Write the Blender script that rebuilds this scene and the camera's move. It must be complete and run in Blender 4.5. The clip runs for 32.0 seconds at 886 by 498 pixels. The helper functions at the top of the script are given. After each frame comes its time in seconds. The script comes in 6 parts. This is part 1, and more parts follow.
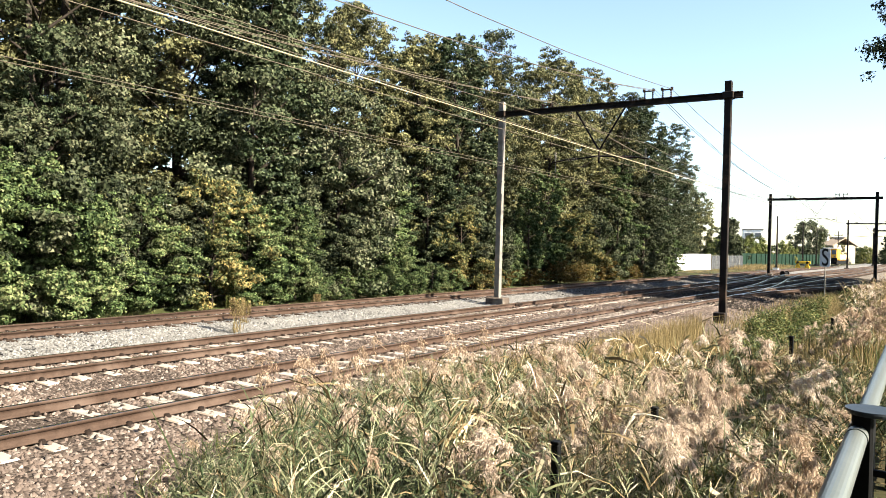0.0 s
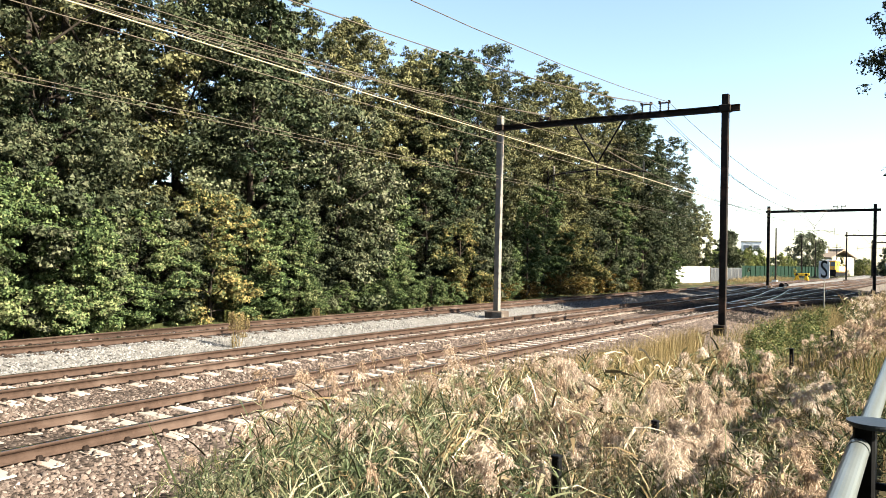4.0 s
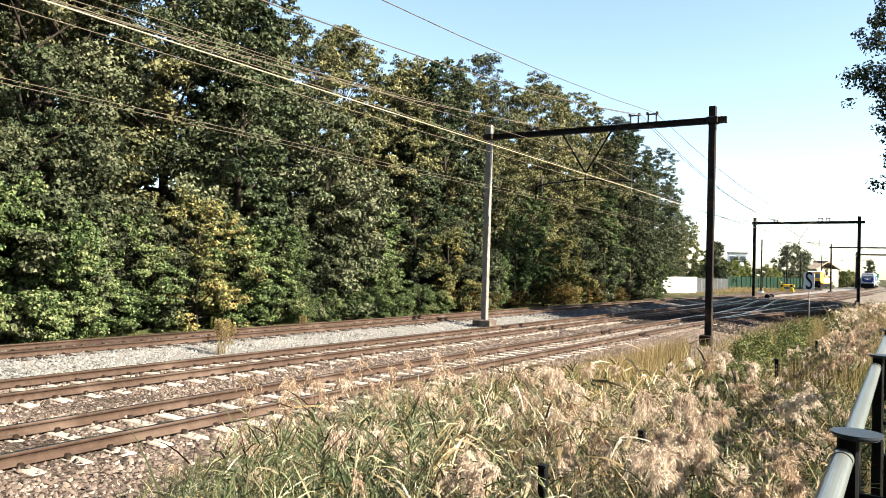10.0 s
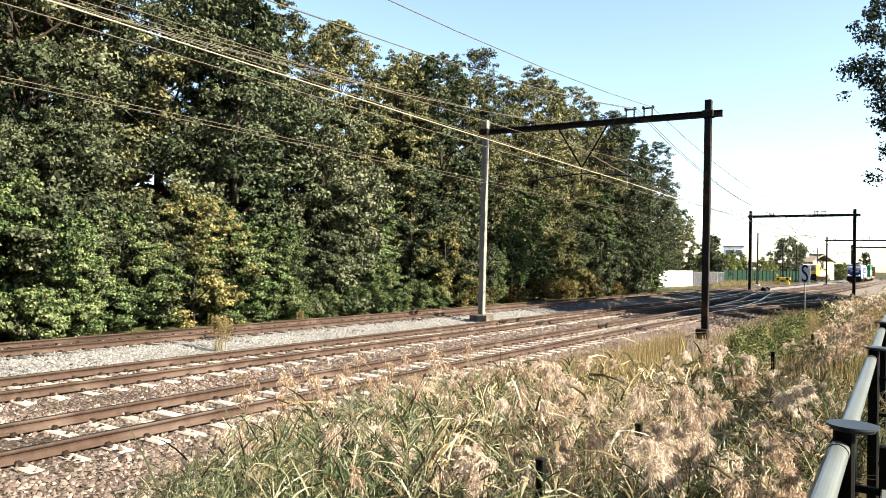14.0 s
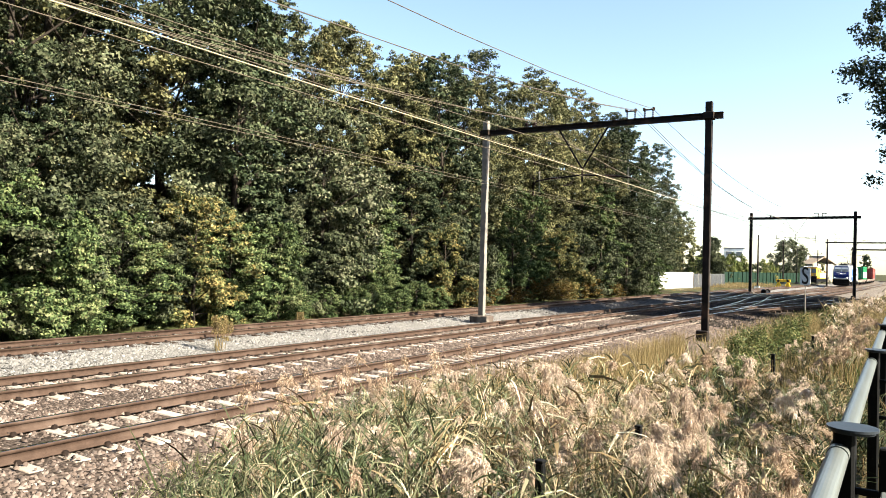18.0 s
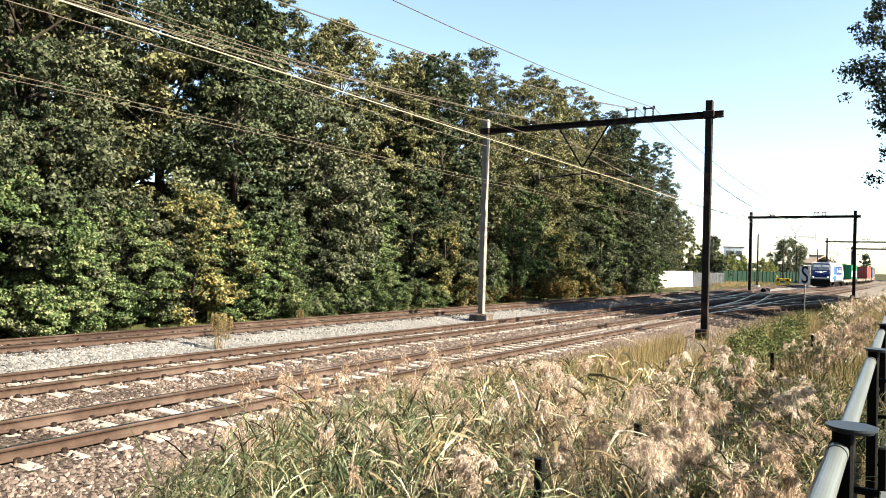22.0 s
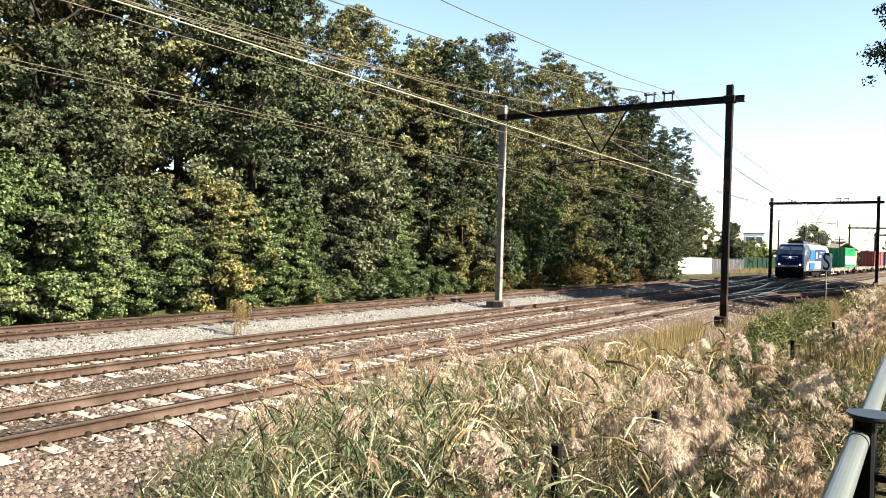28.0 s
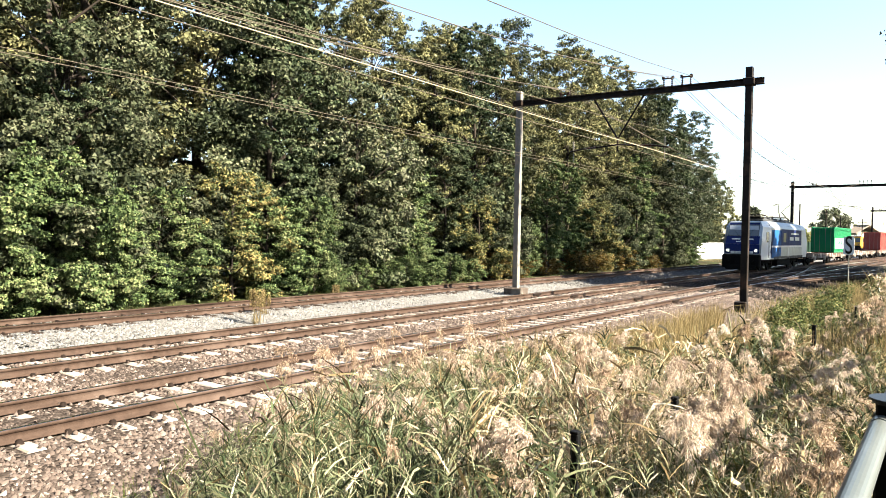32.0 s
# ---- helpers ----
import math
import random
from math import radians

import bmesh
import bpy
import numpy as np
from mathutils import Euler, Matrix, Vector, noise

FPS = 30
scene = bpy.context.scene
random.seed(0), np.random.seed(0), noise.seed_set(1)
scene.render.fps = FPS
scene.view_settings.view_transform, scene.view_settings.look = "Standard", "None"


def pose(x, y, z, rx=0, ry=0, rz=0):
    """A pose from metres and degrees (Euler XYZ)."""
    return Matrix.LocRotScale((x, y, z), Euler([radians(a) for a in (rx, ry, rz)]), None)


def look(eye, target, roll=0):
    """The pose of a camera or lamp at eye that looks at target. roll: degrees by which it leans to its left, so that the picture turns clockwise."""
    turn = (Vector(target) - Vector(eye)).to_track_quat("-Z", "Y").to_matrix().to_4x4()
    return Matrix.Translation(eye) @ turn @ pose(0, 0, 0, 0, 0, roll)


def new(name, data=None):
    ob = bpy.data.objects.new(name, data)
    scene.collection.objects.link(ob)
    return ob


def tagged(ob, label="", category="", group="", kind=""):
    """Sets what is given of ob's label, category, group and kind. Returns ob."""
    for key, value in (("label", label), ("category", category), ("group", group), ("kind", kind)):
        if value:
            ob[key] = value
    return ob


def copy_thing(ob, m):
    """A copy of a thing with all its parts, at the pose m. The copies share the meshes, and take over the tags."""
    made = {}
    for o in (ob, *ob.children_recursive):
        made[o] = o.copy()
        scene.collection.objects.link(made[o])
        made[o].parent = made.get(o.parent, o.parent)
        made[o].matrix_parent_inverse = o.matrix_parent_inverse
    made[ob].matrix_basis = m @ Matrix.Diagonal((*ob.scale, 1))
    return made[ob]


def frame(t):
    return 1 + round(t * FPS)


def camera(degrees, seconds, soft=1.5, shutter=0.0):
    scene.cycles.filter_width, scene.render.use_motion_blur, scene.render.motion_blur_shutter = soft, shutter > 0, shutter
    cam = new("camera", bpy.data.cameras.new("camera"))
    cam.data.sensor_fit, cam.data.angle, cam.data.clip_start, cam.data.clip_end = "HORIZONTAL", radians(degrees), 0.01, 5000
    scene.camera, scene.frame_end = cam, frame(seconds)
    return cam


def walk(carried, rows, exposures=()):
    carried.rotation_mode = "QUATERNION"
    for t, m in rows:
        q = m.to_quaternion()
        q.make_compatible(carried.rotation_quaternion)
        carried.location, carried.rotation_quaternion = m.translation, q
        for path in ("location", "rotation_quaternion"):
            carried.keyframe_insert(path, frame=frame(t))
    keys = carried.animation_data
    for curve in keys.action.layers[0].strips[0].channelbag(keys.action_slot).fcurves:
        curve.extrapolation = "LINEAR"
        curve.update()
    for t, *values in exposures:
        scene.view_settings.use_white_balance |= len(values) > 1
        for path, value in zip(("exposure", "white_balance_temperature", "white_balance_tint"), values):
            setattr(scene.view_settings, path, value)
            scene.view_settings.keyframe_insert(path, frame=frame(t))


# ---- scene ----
cam = camera(64.3, 32.0, soft=0.7)

TRACK = (-14.17, -0.0457, 0.000365, -0.000001)      # centre line of the middle track, x as a cubic of y
EYE = (0.0, 0.0, 2.5)                               # the rail heads lie at z = 0
SUN_AZ, SUN_EL = 82.0, 35.0                         # degrees clockwise from +y, degrees above the horizon


def mid_x(y):
    return TRACK[0] + TRACK[1] * y + TRACK[2] * y * y + TRACK[3] * y ** 3


def mid_heading(y):
    return math.atan(TRACK[1] + 2 * TRACK[2] * y + 3 * TRACK[3] * y * y)


# ---- camera: held in the hand, it only turns (seconds, pitch, roll, yaw) ----
TURNS = """
0 -0.391 -1.442 36.701
0.5 -0.347 -1.493 36.634
1 0.025 -1.402 37.140
1.5 0.121 -1.511 37.210
2 0.371 -1.288 37.510
2.5 0.352 -1.423 36.962
4.5 0.936 -1.290 36.601
5 1.179 -1.413 36.606
5.5 1.175 -1.373 36.929
6 1.396 -1.557 36.651
6.5 1.390 -1.527 37.183
7 1.418 -1.401 37.268
7.5 1.375 -1.269 37.292
8 1.598 -1.198 37.316
8.5 1.165 -1.231 36.795
9 1.196 -1.670 35.126
9.5 1.440 -1.627 35.722
10 1.409 -1.704 35.658
10.5 1.278 -1.547 35.461
11 0.899 -1.583 35.384
11.5 1.016 -1.654 35.344
12 1.096 -1.800 35.369
12.5 1.044 -1.623 35.381
13 1.150 -1.450 35.400
13.5 1.029 -1.427 35.408
14 1.026 -1.353 35.393
14.5 1.027 -1.397 35.178
16.5 0.928 -1.669 35.051
17 1.064 -1.634 35.207
17.5 1.075 -1.602 35.309
18 1.099 -1.551 35.419
18.5 1.140 -1.464 35.250
19 1.048 -1.395 35.336
19.5 1.073 -1.443 35.333
20 1.051 -1.377 35.473
20.5 0.960 -1.338 35.353
21 0.874 -1.299 35.570
21.5 0.885 -1.404 35.525
22 0.956 -1.678 35.398
22.5 0.970 -1.666 35.651
23 0.942 -1.617 35.531
23.5 0.872 -1.624 35.413
24 0.682 -1.587 35.464
24.5 0.465 -1.658 35.355
25 0.453 -1.836 35.414
25.5 0.191 -1.587 35.893
27.5 -0.251 -1.552 36.786
28 -0.157 -1.633 36.781
28.5 -0.151 -1.696 36.776
29 -0.275 -1.717 36.738
29.5 -0.416 -1.694 36.714
30 -0.497 -1.551 36.822
30.5 -0.686 -1.288 37.029
31 -0.847 -1.340 37.092
31.5 -1.178 -1.117 37.765
32 -1.192 -1.034 38.156
"""
rows = []
for line in TURNS.strip().split("\n"):
    t, pitch, roll, yaw = [float(v) for v in line.split()]
    rows.append((t, pose(*EYE, 90 + pitch, roll, yaw)))
walk(cam, rows, [(0.0, 2.56), (29.0, 2.56), (30.0, 2.60), (31.0, 2.74), (32.0, 2.82)])

# ---- daylight ----
world = bpy.data.worlds.new("sky")
scene.world = world
world.use_nodes = True
wn = world.node_tree.nodes
sky = wn.new("ShaderNodeTexSky")
sky.sky_type = "NISHITA"
sky.sun_disc = False
sky.sun_elevation = radians(SUN_EL)
sky.sun_rotation = radians(SUN_AZ)
sky.air_density, sky.dust_density, sky.ozone_density = 1.0, 0.7, 0.55
wn["Background"].inputs[1].default_value = 0.056
world.node_tree.links.new(sky.outputs[0], wn["Background"].inputs[0])
sun = new("sun", bpy.data.lights.new("sun", "SUN"))
sun.data.energy, sun.data.angle, sun.data.color = 5.0, radians(0.53), (1.0, 0.89, 0.71)
sd = Vector((math.sin(radians(SUN_AZ)) * math.cos(radians(SUN_EL)), math.cos(radians(SUN_AZ)) * math.cos(radians(SUN_EL)), math.sin(radians(SUN_EL))))
sun.matrix_world = look(sd * 60, (0, 0, 0))


# ---- materials ----
TONE = 0.46      # all paints and leaves share this scale


def nodes_of(name):
    m = bpy.data.materials.new(name)
    m.use_nodes = True
    return m, m.node_tree.nodes, m.node_tree.links, m.node_tree.nodes["Principled BSDF"]


def ramp(n, stops, tone=None):
    r = n.new("ShaderNodeValToRGB")
    while len(r.color_ramp.elements) < len(stops):
        r.color_ramp.elements.new(0.5)
    for e, (p, c) in zip(r.color_ramp.elements, stops):
        e.position, e.color = p, (*[v * (tone or TONE) for v in c], 1)
    return r


def surface(name, a, b, scale=6.0, rough=0.7, metal=0.0, bump=0.3, fine=60.0, spread=0.0, stain=None, stain_scale=1.2, stain_at=(0.52, 0.68), coat=0.0, dist=0.02, tone=None):
    """Two-tone surface with fine grain, larger stains and relief."""
    m, n, l, p = nodes_of(name)
    tc = n.new("ShaderNodeTexCoord")
    n1 = n.new("ShaderNodeTexNoise")
    n1.inputs["Scale"].default_value, n1.inputs["Detail"].default_value = scale, 6
    n2 = n.new("ShaderNodeTexNoise")
    n2.inputs["Scale"].default_value, n2.inputs["Detail"].default_value = fine, 3
    l.new(tc.outputs["Object"], n1.inputs["Vector"]), l.new(tc.outputs["Object"], n2.inputs["Vector"])
    mix = n.new("ShaderNodeMath")
    mix.operation = "MULTIPLY_ADD"
    mix.inputs[1].default_value = 0.45
    l.new(n2.outputs["Fac"], mix.inputs[0])
    half = n.new("ShaderNodeMath")
    half.operation = "MULTIPLY"
    half.inputs[1].default_value = 0.55
    l.new(n1.outputs["Fac"], half.inputs[0]), l.new(half.outputs[0], mix.inputs[2])
    r = ramp(n, [(0.32, a), (0.68, b)], tone)
    l.new(mix.outputs[0], r.inputs[0])
    col = r.outputs[0]
    if stain:
        n3 = n.new("ShaderNodeTexNoise")
        n3.inputs["Scale"].default_value, n3.inputs["Detail"].default_value = stain_scale, 8
        l.new(tc.outputs["Object"], n3.inputs["Vector"])
        sr = ramp(n, [(stain_at[0], (0, 0, 0)), (stain_at[1], (1, 1, 1))], 1.0)
        l.new(n3.outputs["Fac"], sr.inputs[0])
        mx = n.new("ShaderNodeMix")
        mx.data_type = "RGBA"
        mx.inputs["B"].default_value = (*stain, 1)
        l.new(sr.outputs[0], mx.inputs["Factor"]), l.new(col, mx.inputs["A"])
        col = mx.outputs["Result"]
    if spread:
        oi = n.new("ShaderNodeObjectInfo")
        hsv = n.new("ShaderNodeHueSaturation")
        mr = n.new("ShaderNodeMapRange")
        mr.inputs["To Min"].default_value, mr.inputs["To Max"].default_value = 1 - spread, 1 + spread
        l.new(oi.outputs["Random"], mr.inputs["Value"]), l.new(mr.outputs[0], hsv.inputs["Value"])
        l.new(col, hsv.inputs["Color"])
        col = hsv.outputs[0]
    l.new(col, p.inputs["Base Color"])
    p.inputs["Roughness"].default_value, p.inputs["Metallic"].default_value = rough, metal
    p.inputs["Coat Weight"].default_value = coat
    p.inputs["Specular IOR Level"].default_value = 0.08 if rough >= 0.55 else 0.3
    if bump:
        bp = n.new("ShaderNodeBump")
        bp.inputs["Strength"].default_value, bp.inputs["Distance"].default_value = bump, dist
        l.new(mix.outputs[0], bp.inputs["Height"]), l.new(bp.outputs[0], p.inputs["Normal"])
    return m


def leafy(name, colours, translucence=0.35, rough=0.55, vary=0.25, gloss=0.05, patch=0.0):
    """Leaves and blades: colour by piece, light through them, a little gloss."""
    m, n, l, p = nodes_of(name)
    g = n.new("ShaderNodeNewGeometry")
    stops = [(i / max(1, len(colours) - 1), c) for i, c in enumerate(colours)]
    r = ramp(n, stops)
    fac = g.outputs["Random Per Island"]
    if patch:
        tc = n.new("ShaderNodeTexCoord")
        nz = n.new("ShaderNodeTexNoise")
        nz.inputs["Scale"].default_value, nz.inputs["Detail"].default_value = patch, 3
        l.new(tc.outputs["Object"], nz.inputs["Vector"])
        mr = n.new("ShaderNodeMapRange")
        mr.inputs["From Min"].default_value, mr.inputs["From Max"].default_value = 0.3, 0.7
        l.new(nz.outputs["Fac"], mr.inputs["Value"])
        av = n.new("ShaderNodeMix")
        av.inputs["Factor"].default_value = 0.5
        l.new(fac, av.inputs["A"]), l.new(mr.outputs[0], av.inputs["B"])
        fac = av.outputs["Result"]
        wide = n.new("ShaderNodeMapRange")
        wide.inputs["From Min"].default_value, wide.inputs["From Max"].default_value = 0.18, 0.82
        l.new(fac, wide.inputs["Value"])
        fac = wide.outputs[0]
    l.new(fac, r.inputs[0])
    oi = n.new("ShaderNodeObjectInfo")
    mr2 = n.new("ShaderNodeMapRange")
    mr2.inputs["To Min"].default_value, mr2.inputs["To Max"].default_value = 1 - vary, 1 + vary
    hsv = n.new("ShaderNodeHueSaturation")
    l.new(oi.outputs["Random"], mr2.inputs["Value"]), l.new(mr2.outputs[0], hsv.inputs["Value"]), l.new(r.outputs[0], hsv.inputs["Color"])
    d, tr, gl = n.new("ShaderNodeBsdfDiffuse"), n.new("ShaderNodeBsdfTranslucent"), n.new("ShaderNodeBsdfGlossy")
    gl.inputs["Roughness"].default_value = rough
    gl.inputs["Color"].default_value = (0.9, 0.95, 0.9, 1)
    for s in (d, tr):
        l.new(hsv.outputs[0], s.inputs["Color"])
    m1, m2 = n.new("ShaderNodeMixShader"), n.new("ShaderNodeMixShader")
    m1.inputs[0].default_value, m2.inputs[0].default_value = translucence, gloss * 0.25
    l.new(d.outputs[0], m1.inputs[1]), l.new(tr.outputs[0], m1.inputs[2])
    l.new(m1.outputs[0], m2.inputs[1]), l.new(gl.outputs[0], m2.inputs[2])
    l.new(m2.outputs[0], n["Material Output"].inputs["Surface"])
    n.remove(p)
    return m


def stones(name, colours, size=0.07, depth=0.04):
    """Crushed stone under the loose pieces."""
    m, n, l, p = nodes_of(name)
    tc = n.new("ShaderNodeTexCoord")
    v = n.new("ShaderNodeTexVoronoi")
    v.inputs["Scale"].default_value = 1 / size
    l.new(tc.outputs["Object"], v.inputs["Vector"])
    r = ramp(n, [(i / (len(colours) - 1), c) for i, c in enumerate(colours)])
    sep = n.new("ShaderNodeSeparateColor")
    l.new(v.outputs["Color"], sep.inputs[0]), l.new(sep.outputs[0], r.inputs[0])
    nz = n.new("ShaderNodeTexNoise")
    nz.inputs["Scale"].default_value, nz.inputs["Detail"].default_value = 0.7, 5
    l.new(tc.outputs["Object"], nz.inputs["Vector"])
    hs = n.new("ShaderNodeHueSaturation")
    mr = n.new("ShaderNodeMapRange")
    mr.inputs["To Min"].default_value, mr.inputs["To Max"].default_value = 0.6, 1.4
    l.new(nz.outputs["Fac"], mr.inputs["Value"]), l.new(mr.outputs[0], hs.inputs["Value"]), l.new(r.outputs[0], hs.inputs["Color"])
    l.new(hs.outputs[0], p.inputs["Base Color"])
    p.inputs["Roughness"].default_value = 0.9
    p.inputs["Specular IOR Level"].default_value = 0.05
    b = n.new("ShaderNodeBump")
    b.invert = True
    b.inputs["Strength"].default_value, b.inputs["Distance"].default_value = 1.0, depth
    l.new(v.outputs["Distance"], b.inputs["Height"]), l.new(b.outputs[0], p.inputs["Normal"])
    return m


def loose(name, colours, rough=0.9):
    """Loose stones: each its own tone."""
    m, n, l, p = nodes_of(name)
    g = n.new("ShaderNodeNewGeometry")
    r = ramp(n, [(i / (len(colours) - 1), c) for i, c in enumerate(colours)])
    l.new(g.outputs["Random Per Island"], r.inputs[0]), l.new(r.outputs[0], p.inputs["Base Color"])
    p.inputs["Roughness"].default_value = rough
    p.inputs["Specular IOR Level"].default_value = 0.05
    return m


def glow(name, colour, strength):
    m, n, l, p = nodes_of(name)
    p.inputs["Base Color"].default_value = (*colour, 1)
    p.inputs["Emission Color"].default_value = (*colour, 1)
    p.inputs["Emission Strength"].default_value = strength
    return m


def glassy(name, colour, rough=0.08):
    m, n, l, p = nodes_of(name)
    nz = n.new("ShaderNodeTexNoise")
    nz.inputs["Scale"].default_value = 3
    mr = n.new("ShaderNodeMapRange")
    mr.inputs["To Min"].default_value, mr.inputs["To Max"].default_value = rough * 0.6, rough * 1.8
    l.new(nz.outputs["Fac"], mr.inputs["Value"]), l.new(mr.outputs[0], p.inputs["Roughness"])
    p.inputs["Base Color"].default_value = (*colour, 1)
    p.inputs["IOR"].default_value = 1.5
    return m


RUST = surface("rusty_rail", (0.054, 0.035, 0.026), (0.114, 0.075, 0.057), 9, 0.75, 0.0, 0.3, 80, stain=(0.070, 0.050, 0.040))
RAILTOP = surface("worn_rail_head", (0.56, 0.53, 0.50), (0.74, 0.71, 0.68), 4, 0.2, 1.0, 0.02, 60, stain=(0.36, 0.30, 0.26), stain_scale=0.7, tone=1.0)
SLEEPER = surface("weathered_concrete", (0.38, 0.34, 0.30), (0.54, 0.49, 0.43), 5, 0.9, 0, 0.4, 60, spread=0.14, stain=(0.42, 0.32, 0.25), stain_scale=3.0, stain_at=(0.55, 0.75), tone=0.54)
WOODSLEEPER = surface("tarred_sleeper_wood", (0.05, 0.035, 0.027), (0.12, 0.085, 0.062), 7, 0.9, 0, 0.5, 90, spread=0.2)
FIXING = surface("dark_fastening_iron", (0.022, 0.017, 0.014), (0.05, 0.034, 0.027), 12, 0.7, 0.3, 0.2)
CONCRETE = surface("grey_concrete", (0.105, 0.084, 0.070), (0.19, 0.155, 0.13), 3, 0.9, 0, 0.4, 50, stain=(0.2, 0.18, 0.15))
STEEL = surface("dark_painted_steel", (0.018, 0.016, 0.015), (0.040, 0.034, 0.031), 3, 0.6, 0.2, 0.15, 50, stain=(0.045, 0.030, 0.022), stain_scale=2.0)
GALV = surface("weathered_galvanised_steel", (0.34, 0.33, 0.30), (0.50, 0.48, 0.44), 3, 0.6, 0.2, 0.15, 40, stain=(0.24, 0.20, 0.16), stain_scale=2.5, tone=0.36)
COPPER = surface("bright_drawn_wire", (0.42, 0.36, 0.24), (0.58, 0.51, 0.36), 3, 0.6, 0.0, 0.0, 40)
WIREDARK = surface("dull_brown_wire", (0.10, 0.085, 0.062), (0.19, 0.165, 0.125), 3, 0.7, 0.0, 0.0, 40)
CERAMIC = surface("brown_glazed_insulator", (0.05, 0.025, 0.018), (0.09, 0.05, 0.035), 6, 0.25, 0, 0.05)
WHITEPAINT = surface("white_wall_paint", (0.72, 0.71, 0.69), (0.83, 0.82, 0.80), 1.5, 0.8, 0, 0.1, 30, stain=(0.62, 0.60, 0.55), stain_scale=0.6, tone=1.0)
GREYPANEL = surface("grey_steel_sheet", (0.36, 0.39, 0.43), (0.50, 0.54, 0.58), 1.5, 0.6, 0.2, 0.1, 30, tone=0.22)
# darker than the loose stones, to stand in for shaded gaps between them
BALLAST = stones("brown_ballast_bed", [(0.038, 0.030, 0.025), (0.124, 0.098, 0.082), (0.073, 0.057, 0.048), (0.195, 0.158, 0.135)])
# darkened copy of BALLAST: the yard's tree shade is put into the colour
BALLASTY = stones("shade_toned_yard_bed", [(0.010, 0.009, 0.008), (0.036, 0.030, 0.026), (0.020, 0.017, 0.015), (0.056, 0.047, 0.042)])
# lighter copy of BALLAST: sunlight past 96 m is put into the colour
BALLASTF = stones("sun_toned_far_bed", [(0.13, 0.11, 0.092), (0.27, 0.235, 0.20), (0.19, 0.165, 0.14), (0.35, 0.31, 0.27)])
# BALLASTW darkened: the shade over the siding is put into the colour
BALLASTG = stones("shade_toned_siding_bed", [(0.06, 0.058, 0.056), (0.15, 0.145, 0.139), (0.10, 0.096, 0.092), (0.27, 0.26, 0.25)])
BALLASTW = stones("pale_ballast_bed", [(0.17, 0.165, 0.158), (0.33, 0.322, 0.305), (0.24, 0.233, 0.22), (0.42, 0.41, 0.392)])
STONEB = loose("brown_ballast_stone", [(0.080, 0.062, 0.053), (0.255, 0.200, 0.171), (0.155, 0.120, 0.102), (0.46, 0.39, 0.345)])
# STONEB darkened the same way, tree shade in its colour
STONEY = loose("shade_toned_yard_stone", [(0.018, 0.015, 0.013), (0.058, 0.049, 0.042), (0.034, 0.029, 0.025), (0.11, 0.096, 0.086)])
# STONEW darkened, the siding's shade in its colour
STONEG = loose("shade_toned_siding_stone", [(0.07, 0.068, 0.066), (0.19, 0.184, 0.178), (0.12, 0.116, 0.112), (0.32, 0.31, 0.30)])
STONEW = loose("pale_ballast_stone", [(0.145, 0.145, 0.143), (0.335, 0.33, 0.322), (0.23, 0.226, 0.22), (0.46, 0.455, 0.445)])
SOIL = surface("grassy_soil", (0.030, 0.026, 0.013), (0.090, 0.074, 0.036), 1.3, 0.95, 0, 0.6, 25, stain=(0.034, 0.040, 0.015), stain_scale=0.35, stain_at=(0.42, 0.6))
BARK = surface("grey_brown_bark", (0.03, 0.025, 0.02), (0.08, 0.066, 0.054), 8, 0.95, 0, 0.8, 40, spread=0.2)
RAILPAINT = surface("grey_blue_railing_paint", (0.19, 0.22, 0.215), (0.24, 0.27, 0.265), 2.5, 0.35, 0.3, 0.03, 60, stain=(0.12, 0.135, 0.13), stain_scale=9, stain_at=(0.6, 0.8))
CAPPAINT = surface("dark_blue_grey_cap_paint", (0.026, 0.036, 0.048), (0.045, 0.06, 0.078), 5, 0.45, 0.1, 0.05, 60)
BLACKPAINT = surface("black_railing_paint", (0.005, 0.0055, 0.006), (0.013, 0.014, 0.015), 6, 0.6, 0.0, 0.1, 60)
PAVING = surface("worn_path_asphalt", (0.05, 0.048, 0.045), (0.10, 0.095, 0.09), 3, 0.9, 0, 0.5, 90)


# ---- mesh helpers ----
def link_mesh(name, me, parent=None, label=""):
    ob = new(name, me)
    if parent is not None:
        ob.parent = parent
    if label:
        ob["label"] = label
    return ob


def part(name, bm, material, parent=None, label="", smooth=False):
    me = bpy.data.meshes.new(name)
    bm.to_mesh(me)
    bm.free()
    me.materials.append(material)
    if smooth:
        for f in me.polygons:
            f.use_smooth = True
    return link_mesh(name, me, parent, label)


def raw(name, verts, faces, material, parent=None, label="", smooth=False):
    """A mesh from arrays; faces all of one length."""
    verts, faces = np.asarray(verts, np.float32).reshape(-1, 3), np.asarray(faces, np.int32)
    me = bpy.data.meshes.new(name)
    k = faces.shape[1]
    me.vertices.add(len(verts)), me.loops.add(faces.size), me.polygons.add(len(faces))
    me.vertices.foreach_set("co", verts.ravel())
    me.loops.foreach_set("vertex_index", faces.ravel())
    me.polygons.foreach_set("loop_start", np.arange(0, faces.size, k, dtype=np.int32))
    me.update(calc_edges=True)
    me.materials.append(material)
    if smooth:
        me.polygons.foreach_set("use_smooth", np.ones(len(faces), bool))
    return link_mesh(name, me, parent, label)


def empty(name, m, label, category, group="", kind=""):
    ob = new(name)
    ob.matrix_world = m
    return tagged(ob, label, category, group, kind)


